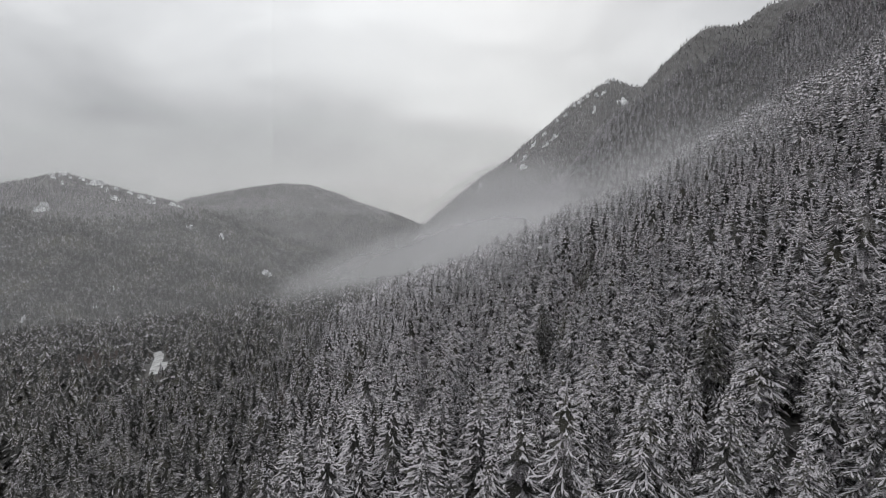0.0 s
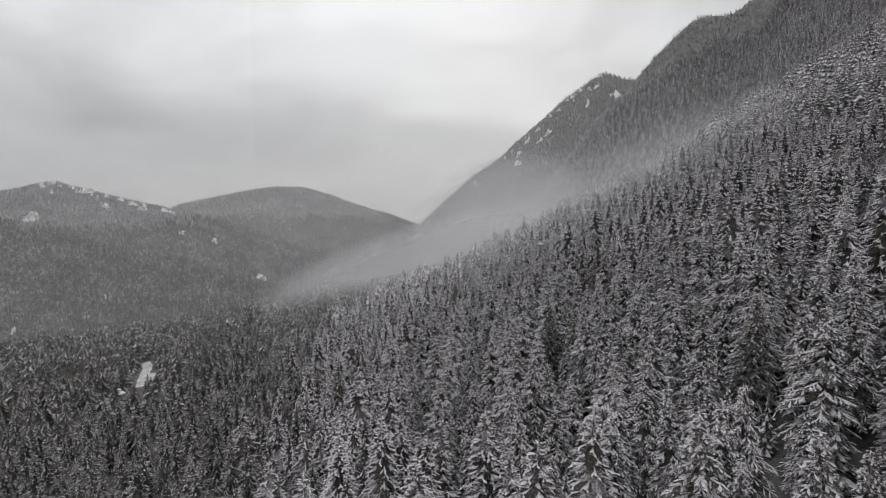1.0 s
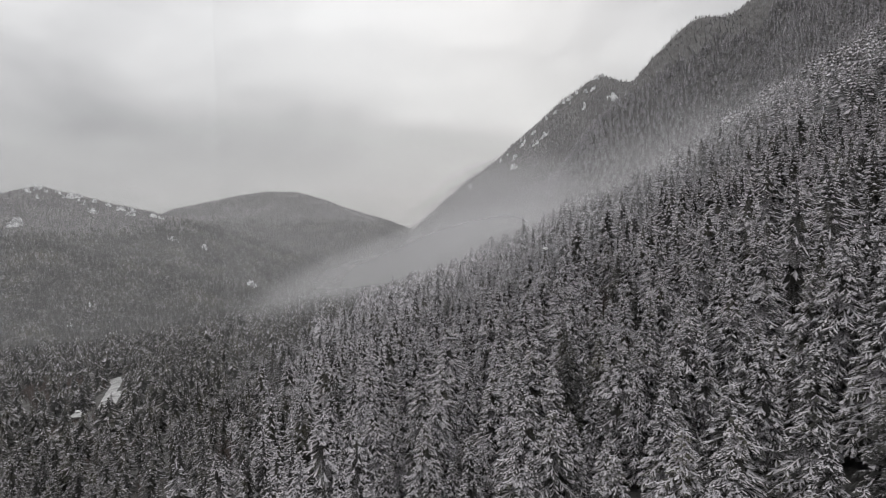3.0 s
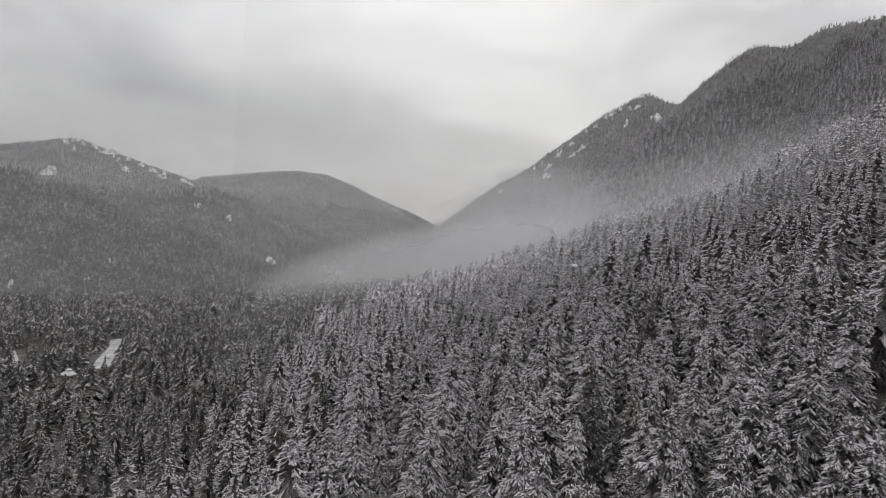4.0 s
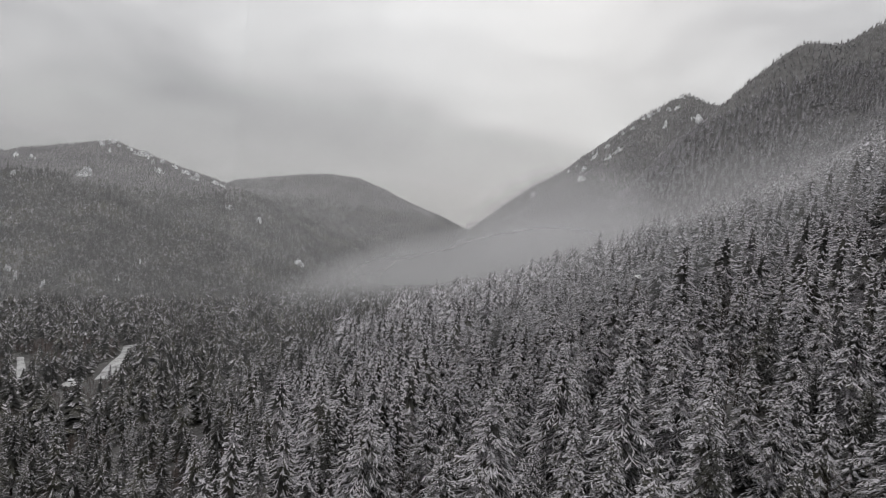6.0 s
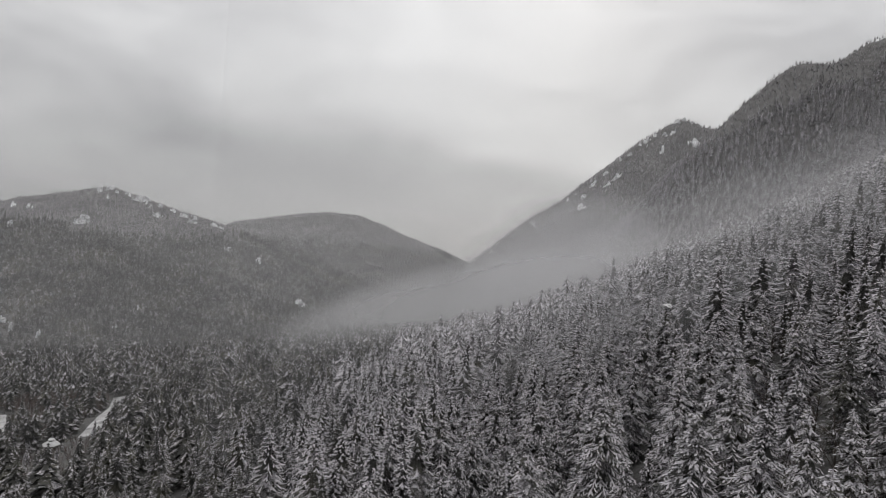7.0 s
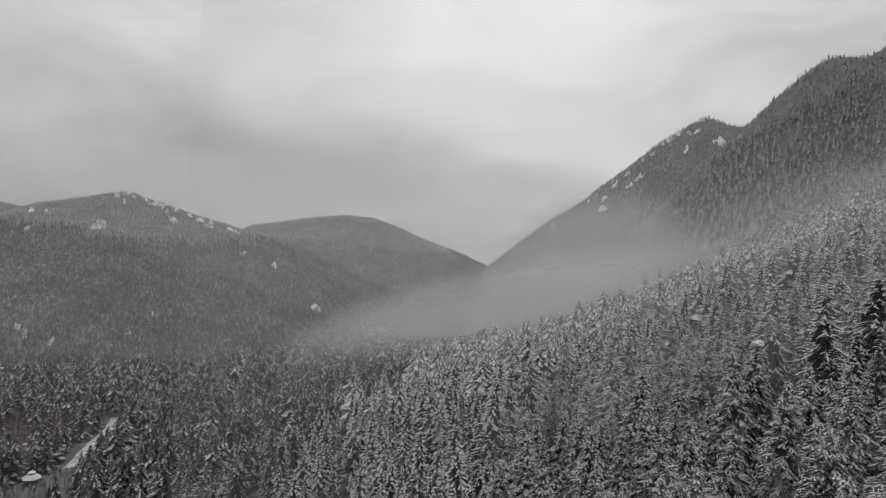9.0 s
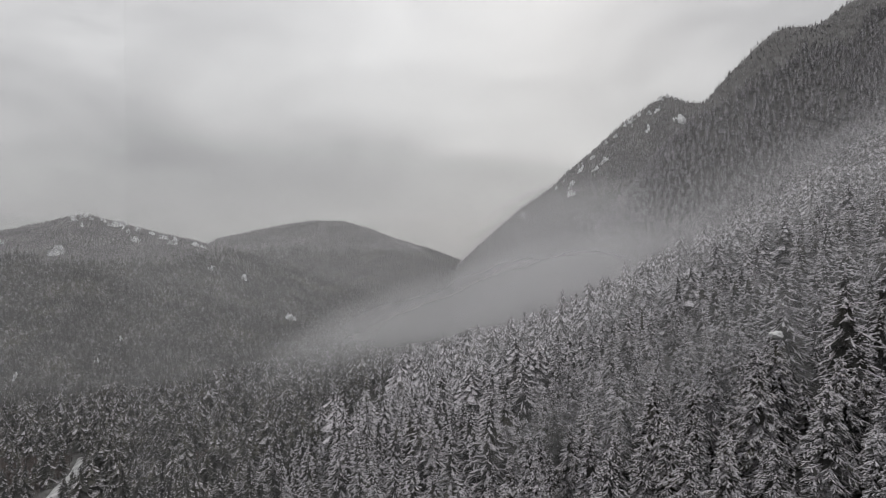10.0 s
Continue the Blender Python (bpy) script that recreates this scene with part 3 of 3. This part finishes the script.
grove("mountain_forest", wood[~lower & ~crest_], KINDS[0], "far conifer woods frosted with snow on steep mountainsides", 0.42, 0.74)
grove("mountain_forest", wood[~lower & crest_], KINDS[0], "low frosted conifers along the far crests", 0.28, 0.46)
grove("mountain_forest", wood[lower], SPARSE[0], "far dark conifer woods on the opposite mountainside", 0.55, 1.05, True)

NEAR = []
for laden, kinds in ((True, KINDS[4]), (False, SPARSE[4])):
    for v, f, m_ in kinds:
        tree = new("fir_tree")
        tagged(tree, "snow-laden fir with drooping white boughs on the slope" if laden else "dark green fir with little snow on its boughs", "tree", "firs on the slope")
        meshes = []
        for k, (part_name, mat) in enumerate((("trunk", BARK), ("crown", NEEDLES if laden else DARK_NEEDLES), ("snow_load", SNOW if laden else THIN_SNOW))):
            fk = f[m_ == k]
            used, inv = np.unique(fk, return_inverse=True)
            meshes.append(tri_mesh(part_name, v[used], inv.reshape(-1, 3), [mat]))
        link("trunk", meshes[0], tree)
        crown = link("crown", meshes[1], tree, kind="stuff")
        link("snow_load", meshes[2], crown, "white snow lying along the boughs", kind="stuff")
        NEAR.append(tree)
free = list(range(12))
for k, (x, y, z) in enumerate(grounded(singles)):
    dark = rng.random() < (0.3 if math.hypot((x - 51) / 22, (y - 242) / 42) < 1 else 0.06)
    which = int(rng.integers(0, 6)) + (6 if dark else 0)
    s = rng.uniform(0.74, 1.24) * (0.82 if dark else 1.0)
    m_ = pose(x, y, z, 0, 0, rng.uniform(0, 360)) @ Matrix.Diagonal((s * rng.uniform(0.9, 1.15), s * rng.uniform(0.9, 1.1), s, 1))
    if which in free:
        free.remove(which)
        NEAR[which].matrix_basis = m_
    else:
        copy_thing(NEAR[which], m_).matrix_basis = m_


# ---- a broken fir ----
def broken_fir(x, y, top):
    """A tall fir whose leader has broken off, with a heavy cushion of snow on the break."""
    z = float(height(np.array([x]), np.array([y]))[0]) - 0.3
    v, f, m_ = conifer(311, 4, top - z + 3.5, 3.9, 0.9)
    keep_ = v[f].max(1)[:, 2] < top - z
    snag = tagged(new("broken_fir"), "tall fir with a broken top under a cushion of snow", "tree")
    snag.matrix_basis = pose(x, y, z)
    pieces = []
    for k, (part_name, mat) in enumerate((("trunk", BARK), ("crown", NEEDLES), ("snow_load", SNOW))):
        fk = f[keep_ & (m_ == k)] if k else f[m_ == 0]
        used, inv = np.unique(fk, return_inverse=True)
        corners = v[used].copy()
        corners[:, 2] = np.minimum(corners[:, 2], top - z)
        pieces.append(tri_mesh(part_name, corners, inv.reshape(-1, 3), [mat]))
    link("trunk", pieces[0], snag)
    crown_ = link("crown", pieces[1], snag, kind="stuff")
    link("snow_load", pieces[2], crown_, "white snow lying along the boughs", kind="stuff")
    bm = bmesh.new()
    bmesh.ops.create_icosphere(bm, subdivisions=3, radius=1.0)
    for p in bm.verts:
        lump = 1 + 0.45 * noise.noise(p.co * 1.6) + 0.15 * noise.noise(p.co * 4.0)
        p.co = Vector((p.co.x * 1.4 * lump, p.co.y * 1.35 * lump, top - z + 0.3 + p.co.z * (0.95 if p.co.z > 0 else 0.6) * lump))
    part("snow_cushion", bm, PACKED, snag, "rounded cushion of white snow")


# ---- leafless trees ----
def bare_tree(seed, tall):
    """A leafless alder: a forked trunk with limbs and fine rising twigs."""
    rng = np.random.default_rng(seed)
    wood_, twigs = Heap(), Heap()
    top = np.array([rng.normal(0, 0.4), rng.normal(0, 0.4), tall])

    def trunk_at(u):
        return top * u + np.array([0.25 * math.sin(u * 5 + seed), 0.2 * math.sin(u * 4), 0]) * u

    for k in range(5):
        tube(wood_, trunk_at(k / 5), trunk_at((k + 1) / 5), 0.16 * (1 - k / 5) + 0.02, 0.16 * (1 - (k + 1) / 5) + 0.02, 5, 0)
    for k in range(13):
        u = 0.25 + 0.72 * k / 13
        yaw, length = rng.uniform(0, 6.28), tall * 0.36 * (1.15 - u) * rng.uniform(0.7, 1.25)
        p = trunk_at(u)
        q = p + length * np.array([math.cos(yaw) * 0.75, math.sin(yaw) * 0.75, rng.uniform(0.5, 0.9)])
        tube(wood_, p, q, 0.055, 0.02, 3, 0)
        for j in range(6):
            v = rng.uniform(0.25, 1)
            root = p + (q - p) * v
            way = (q - p) / length + rng.normal(0, 0.5, 3)
            tip = root + way * length * rng.uniform(0.25, 0.5)
            tube(twigs, root, tip, 0.022, 0.006, 3, 0)
            for i_ in range(1):
                r2 = root + (tip - root) * rng.uniform(0.3, 0.9)
                tube(twigs, r2, r2 + (way + rng.normal(0, 0.6, 3)) * length * 0.2, 0.012, 0.004, 3, 0)
    return wood_.arrays(), twigs.arrays()


ALDERS = []
for k in range(4):
    (v, f, _m), (v2, f2, _m2) = bare_tree(90 + k, 9.5 + k)
    tree = new("leafless_tree")
    tagged(tree, "leafless grey-brown alder with fine upright twigs among firs", "tree", "leafless trees")
    link("trunk", tri_mesh("trunk", v, f, [BARK]), tree)
    link("twig_crown", tri_mesh("twig_crown", v2, f2, [TWIG]), tree, kind="stuff")
    ALDERS.append(tree)
def withe(seed):
    """A small leafless tree seen from afar: slim rising twigs fanned into an oval crown."""
    rng = np.random.default_rng(seed)
    heap = Heap()
    tube(heap, (0, 0, 0), (0, 0, 6), 0.12, 0.03, 3, 0)
    for k in range(64):
        z = rng.uniform(1.2, 6.5)
        yaw, out = rng.uniform(0, 6.28), rng.uniform(0.4, 1.0) * 2.6 * math.sin(math.pi * (z + 0.8) / 9.5)
        tip = np.array([math.cos(yaw) * out, math.sin(yaw) * out, z + rng.uniform(0.8, 2.2)])
        side = np.array([-math.sin(yaw), math.cos(yaw), 0.3]) * 0.045
        heap.put([np.array([tip[0] * 0.15, tip[1] * 0.15, z]) - side, tip, np.array([tip[0] * 0.15, tip[1] * 0.15, z]) + side], [(0, 1, 2)], 1)
    return heap.arrays()


copse = seedlings(-420, -60, 250, 760, 4.0, rng)
copse = copse[(coppice(copse) | thicket(copse)) & (off_road(copse) > 6) & in_view(copse)]
for where_, low, high in ((thicket(copse), 0.36, 0.8), (~thicket(copse), 0.8, 1.4)):
    v, f, m_ = scatter(grounded(copse[where_]), [withe(k) for k in range(5)], rng, low, high)
    link("leafless_thicket", tri_mesh("leafless_thicket", v, f, [BARK, TWIG], m_), None, "low brown-grey brush on the bank of a clearing" if high < 1 else "brown-grey thicket of leafless trees among dark firs", "thicket", kind="stuff")
brush = seedlings(-280, -150, 360, 500, 9.0, rng)
brush = brush[thicket(brush) & (off_road(brush) > 5)]
verge = seedlings(-340, -215, 430, 560, 5.0, rng)
verge = verge[(off_road(verge) > 6.2) & (off_road(verge) < 12)]
brush = np.concatenate([brush, verge])
glades = seedlings(-120, 110, 60, 420, 6.0, rng)
glades = glades[(ravine(glades) | (relief(glades[:, 0], glades[:, 1], 40, 21, 2) <= -0.5)) & in_view(glades, 2)]
lone = np.array([(47.0, 74.0), (52.0, 205.0), (-12.0, 252.0), (66.0, 268.0), (28.0, 186.0), (-150.0, 330.0), (-276.0, 435.0), (-290.0, 462.0)])
for k, (x, y, z) in enumerate(grounded(np.concatenate([lone, brush, glades]))[:210]):
    low = len(lone) <= k < len(lone) + len(brush)
    m_ = pose(x, y, z, 0, 0, rng.uniform(0, 360)) @ Matrix.Scale(rng.uniform(0.3, 0.5) if low else rng.uniform(0.9, 1.5), 4)
    if k < 4:
        ALDERS[k].matrix_basis = m_
    else:
        copy_thing(ALDERS[k % 4], m_).matrix_basis = m_


broken_fir(53.5, 330.0, 64.5)


# ---- the clearing ----
def strip(points, half, lift):
    """A band laid over the ground along a line."""
    line = []
    for (ax, ay), (bx, by) in zip(points, points[1:]):
        count = max(2, int(math.hypot(bx - ax, by - ay) / 4))
        line += [(ax + (bx - ax) * k / count, ay + (by - ay) * k / count) for k in range(count)]
    line = np.array(line + [points[-1]])
    for _ in range(6):
        line[1:-1] = (line[:-2] + 2 * line[1:-1] + line[2:]) / 4
    way = np.gradient(line, axis=0)
    way /= np.linalg.norm(way, axis=1)[:, None]
    side = np.stack([-way[:, 1], way[:, 0]], 1)
    across = np.linspace(-1, 1, 7)
    wide = half * (1 + 0.3 * relief(line[:, 0], line[:, 1], 25, 31, 2))
    p = line[:, None] + side[:, None] * (across[None, :, None] * wide[:, None, None])
    z = height(p[..., 0], p[..., 1]) + lift - 0.35 * np.abs(across) ** 6
    n_ = len(line)
    idx_ = np.arange(n_ * 7).reshape(n_, 7)
    a_, b_, c_, d_ = idx_[:-1, :-1].ravel(), idx_[:-1, 1:].ravel(), idx_[1:, 1:].ravel(), idx_[1:, :-1].ravel()
    return np.concatenate([p, z[..., None]], -1).reshape(-1, 3), np.concatenate([np.stack([a_, b_, c_], 1), np.stack([a_, c_, d_], 1)])


for line, half, lift_ in ((ROAD, 4.4, 0.5), (TRACK, 2.4, 0.4), (LOT, 7.0, 0.44)):
    v, f = strip(line, half, lift_)
    link("road", tri_mesh("road", v, f, [RUTTED], smooth=True), None, "unploughed forest road under fresh white snow", "road", kind="structure")


def prism(rings, sides, spin=0.0):
    """A turned body: rings of radius and height, closed at both ends."""
    bm = bmesh.new()
    loops = []
    for r, z in rings:
        loops.append([bm.verts.new((r * math.cos(spin + k * 2 * math.pi / sides), r * math.sin(spin + k * 2 * math.pi / sides), z)) for k in range(sides)])
    for lo, hi in zip(loops, loops[1:]):
        for k in range(sides):
            bm.faces.new((lo[k], lo[(k + 1) % sides], hi[(k + 1) % sides], hi[k]))
    bm.faces.new(loops[0][::-1])
    bm.faces.new(loops[-1])
    return bm


def pavilion(x, y):
    """An open hexagonal shelter with a two-tier roof under snow."""
    z = float(height(np.array([x]), np.array([y]))[0])
    shelter = tagged(new("pavilion"), "small timber pavilion with a snow-covered tiered roof in a clearing", "pavilion")
    shelter.matrix_basis = pose(x, y, z, 0, 0, 20) @ Matrix.Scale(1.08, 4)
    part("floor_slab", prism([(3.7, -0.8), (3.7, 0.25), (3.6, 0.3)], 6), TIMBER, shelter)
    for k in range(6):
        bm = prism([(0.14, 0.3), (0.12, 3.2)], 8)
        bmesh.ops.translate(bm, verts=bm.verts, vec=(3.1 * math.cos(k * math.pi / 3), 3.1 * math.sin(k * math.pi / 3), 0))
        part("post", bm, TIMBER, shelter)
    roof = part("roof", prism([(4.5, 3.0), (4.55, 3.15), (1.3, 5.0), (1.25, 5.0), (1.25, 5.7)], 6), TIMBER, shelter)
    part("snow_load", prism([(4.5, 3.17), (4.6, 3.35), (4.3, 3.62), (2.6, 4.65), (1.35, 5.25), (1.28, 5.1)], 6), PACKED, roof, "thick white snow on the roof")
    cap = part("cupola", prism([(1.9, 5.65), (1.9, 5.75), (0.15, 6.5)], 6), TIMBER, roof)
    return part("snow_cap", prism([(1.9, 5.77), (1.95, 5.95), (1.5, 6.3), (0.5, 6.8), (0.1, 6.9)], 6), PACKED, shelter, "cap of snow on the cupola")


pavilion(*PAVILION)
for k, (dx, dy, size) in enumerate(((7, -9, 0.2), (2, -13, 0.22), (10, -4, 0.2), (-9, -6, 0.34), (13, 19, 0.45), (19, 33, 0.5), (-10, 19, 0.4), (22, -24, 0.3), (12, -33, 0.36), (34, -40, 0.34), (26, -52, 0.42), (44, -62, 0.4))):
    spot = grounded(np.array([[PAVILION[0] + dx, PAVILION[1] + dy]]))[0]
    m_ = pose(*spot, 0, 0, 70 * k) @ Matrix.Scale(size, 4)
    young_fir = copy_thing(NEAR[k % 6], m_)
    young_fir.matrix_basis = m_
    tagged(young_fir, "young snow-covered fir beside the pavilion", "tree", "young firs by the pavilion")


# ---- crags ----
def crag(x, y, size, seed):
    """A bare broken cliff: a ragged rocky swelling of the mountainside, in steps, with snow on its ledges."""
    dice = np.random.default_rng(500 + seed)
    u = np.linspace(-1, 1, 15)
    U, V = np.meshgrid(u, u)
    turn = dice.uniform(-1.5, 1.5)
    long_, broad = size * 0.62, size * dice.uniform(0.25, 0.45)
    X = x + (U * math.cos(turn) * broad - V * math.sin(turn) * long_)
    Y = y + (U * math.sin(turn) * broad + V * math.cos(turn) * long_)
    ragged = relief(U * 2 + seed * 7, V * 2, 1.0, seed, 3)
    edge = np.clip(0.85 - np.hypot(U, V) + 1.7 * ragged, -0.4, 1)
    step_ = np.floor(edge * 5 + 0.5 * relief(U * 4 + seed, V * 4, 1.0, seed + 9, 2)) / 5
    Z = height(X, Y) + (0.35 * edge + 0.65 * step_) * (6 + 0.5 * size) - 1.0
    k_ = np.arange(15 * 15).reshape(15, 15)
    a_, b_, c_, d_ = k_[:-1, :-1].ravel(), k_[:-1, 1:].ravel(), k_[1:, 1:].ravel(), k_[1:, :-1].ravel()
    z = float(height(np.array([x]), np.array([y]))[0])
    me = tri_mesh("crag", np.stack([X - x, Y - y, Z - z], -1).reshape(-1, 3), np.concatenate([np.stack([a_, b_, c_], 1), np.stack([a_, c_, d_], 1)]), [ROCK])
    ob = link("crag", me, None, "broken grey cliff with bright snow on its ledges", "rock", "crags on the mountains")
    ob.matrix_basis = pose(x, y, z)


for k, (x, y, size) in enumerate(CRAGS):
    crag(x, y, size * (0.75 if x > 0 else 1.0), k + 1)


# ---- mist ----
def mist_material(name, haze, low, high, bank=None, seed=0.0):
    """A thin veil of droplets: scatters light both ways, and lets the rest through. Thins out with height; a bank adds a denser drift."""
    mat = bpy.data.materials.new(name)
    mat.use_nodes = True
    tree = mat.node_tree
    tree.nodes.clear()
    where = add(tree, "ShaderNodeNewGeometry")
    pos = add(tree, "ShaderNodeSeparateXYZ")
    tree.links.new(where.outputs["Position"], pos.inputs[0])
    stretch = add(tree, "ShaderNodeMapping")
    stretch.inputs["Scale"].default_value = (0.006, 0.006, 0.013)
    stretch.inputs["Location"].default_value = (seed, seed * 0.7, 0)
    tree.links.new(where.outputs["Position"], stretch.inputs[0])
    drift = add(tree, "ShaderNodeTexNoise", in_2=1.0, in_3=5.0, in_4=0.55)
    tree.links.new(stretch.outputs[0], drift.inputs[0])
    fall = add(tree, "ShaderNodeMapRange", in_1=low, in_2=high, in_3=1.0, in_4=0.0)
    fall.interpolation_type = "SMOOTHSTEP"
    tree.links.new(pos.outputs[2], fall.inputs[0])
    wander = math_node(tree, "ADD", math_node(tree, "MULTIPLY", drift.outputs[0], 1.2), 0.4)
    alpha = math_node(tree, "MULTIPLY", math_node(tree, "MULTIPLY", fall.outputs[0], haze), wander)
    for x0, z0, sx, sz, rise, thick in bank or ():
        u = math_node(tree, "DIVIDE", math_node(tree, "SUBTRACT", pos.outputs[0], x0), sx)
        level = math_node(tree, "ADD", math_node(tree, "MULTIPLY", math_node(tree, "SUBTRACT", pos.outputs[0], x0), rise), z0)
        w = math_node(tree, "DIVIDE", math_node(tree, "SUBTRACT", pos.outputs[2], level), sz)
        r2 = math_node(tree, "ADD", math_node(tree, "MULTIPLY", u, u), math_node(tree, "MULTIPLY", w, w))
        ragged = math_node(tree, "ADD", r2, math_node(tree, "MULTIPLY", math_node(tree, "SUBTRACT", drift.outputs[0], 0.5), 2.2))
        body = add(tree, "ShaderNodeMapRange", in_1=2.1, in_2=0.0, in_3=0.0, in_4=thick)
        body.interpolation_type = "SMOOTHSTEP"
        tree.links.new(ragged, body.inputs[0])
        alpha = math_node(tree, "MAXIMUM", alpha, body.outputs[0])
    alpha = math_node(tree, "MINIMUM", alpha, 0.96)
    grey = (0.7, 0.7, 0.71, 1)
    front, through_ = add(tree, "ShaderNodeBsdfDiffuse", in_0=grey), add(tree, "ShaderNodeBsdfTranslucent", in_0=grey)
    both = add(tree, "ShaderNodeMixShader", in_0=0.5)
    tree.links.new(front.outputs[0], both.inputs[1])
    tree.links.new(through_.outputs[0], both.inputs[2])
    clear = add(tree, "ShaderNodeBsdfTransparent")
    out = add(tree, "ShaderNodeMixShader")
    tree.links.new(alpha, out.inputs[0])
    tree.links.new(clear.outputs[0], out.inputs[1])
    tree.links.new(both.outputs[0], out.inputs[2])
    tree.links.new(out.outputs[0], add(tree, "ShaderNodeOutputMaterial").inputs[0])
    return mat


def veil(y, x0, x1, z0, z1, mat):
    """A curtain of mist across the valley, gently curved."""
    xs = np.linspace(x0, x1, 25)
    bend = -0.00006 * (xs - (x0 + x1) / 2) ** 2 * (900 / max(900, x1 - x0))
    v = np.concatenate([np.stack([xs, y + bend, xs * 0 + z0], 1), np.stack([xs, y + bend, xs * 0 + z1], 1)])
    k = np.arange(24)
    f = np.concatenate([np.stack([k, k + 1, k + 26], 1), np.stack([k, k + 26, k + 25], 1)])
    link("mist", tri_mesh("mist", v, f, [mat], smooth=True), None, "thin grey drift of mist hanging over the forest", "mist", kind="stuff")


def drifts(y, *banks):
    """Drifts given as at 700 m, moved along the line of sight to y, so that the sheets of one bank lie behind one another."""
    f = (y - 100) / 600
    return [(4 + (x - 4) * f, 80 + (z - 80) * f, sx * f, sz * f, rise, thick) for x, z, sx, sz, rise, thick in banks]


scene.cycles.transparent_max_bounces = 24
VALLEY_BANK = (-10, 38, 165, 30, 0.3, 0.36)
FOOT_BANK = (66, 88, 78, 40, 0.24, 0.28)
veil(345, -100, 340, -60, 300, mist_material("mist_near", 0.05, 120, 300, [(104, 84, 105, 26, 0.46, 0.2)], 3.6))
veil(450, -400, 420, -120, 420, mist_material("mist_slope", 0.03, 60, 260, [(105, 90, 125, 28, 0.46, 0.3)], 1.3))
veil(600, -700, 480, -120, 480, mist_material("mist_upper", 0.02, 20, 240, drifts(600, VALLEY_BANK), 2.9))
veil(720, -900, 560, -160, 520, mist_material("mist_bench", 0.03, 20, 250, drifts(720, VALLEY_BANK), 4.1))
veil(860, -1100, 700, -200, 620, mist_material("mist_bank", 0.04, 0, 300, drifts(860, VALLEY_BANK), 7.7))
veil(1000, -1300, 900, -200, 700, mist_material("mist_foot", 0.04, 0, 300, drifts(1000, FOOT_BANK), 5.2))
veil(1150, -1600, 1100, -220, 800, mist_material("mist_gap", 0.05, 0, 340, drifts(1150, FOOT_BANK), 8.8))
veil(1320, -2000, 1300, -260, 1000, mist_material("mist_far", 0.09, 0, 600, drifts(1320, FOOT_BANK), 15.9))
veil(1900, -2400, 1300, -260, 1000, mist_material("mist_valley", 0.1, 0, 450, None, 12.4))
veil(2950, -3600, 2400, -300, 1300, mist_material("mist_farthest", 0.13, 0, 500, None, 19.4))
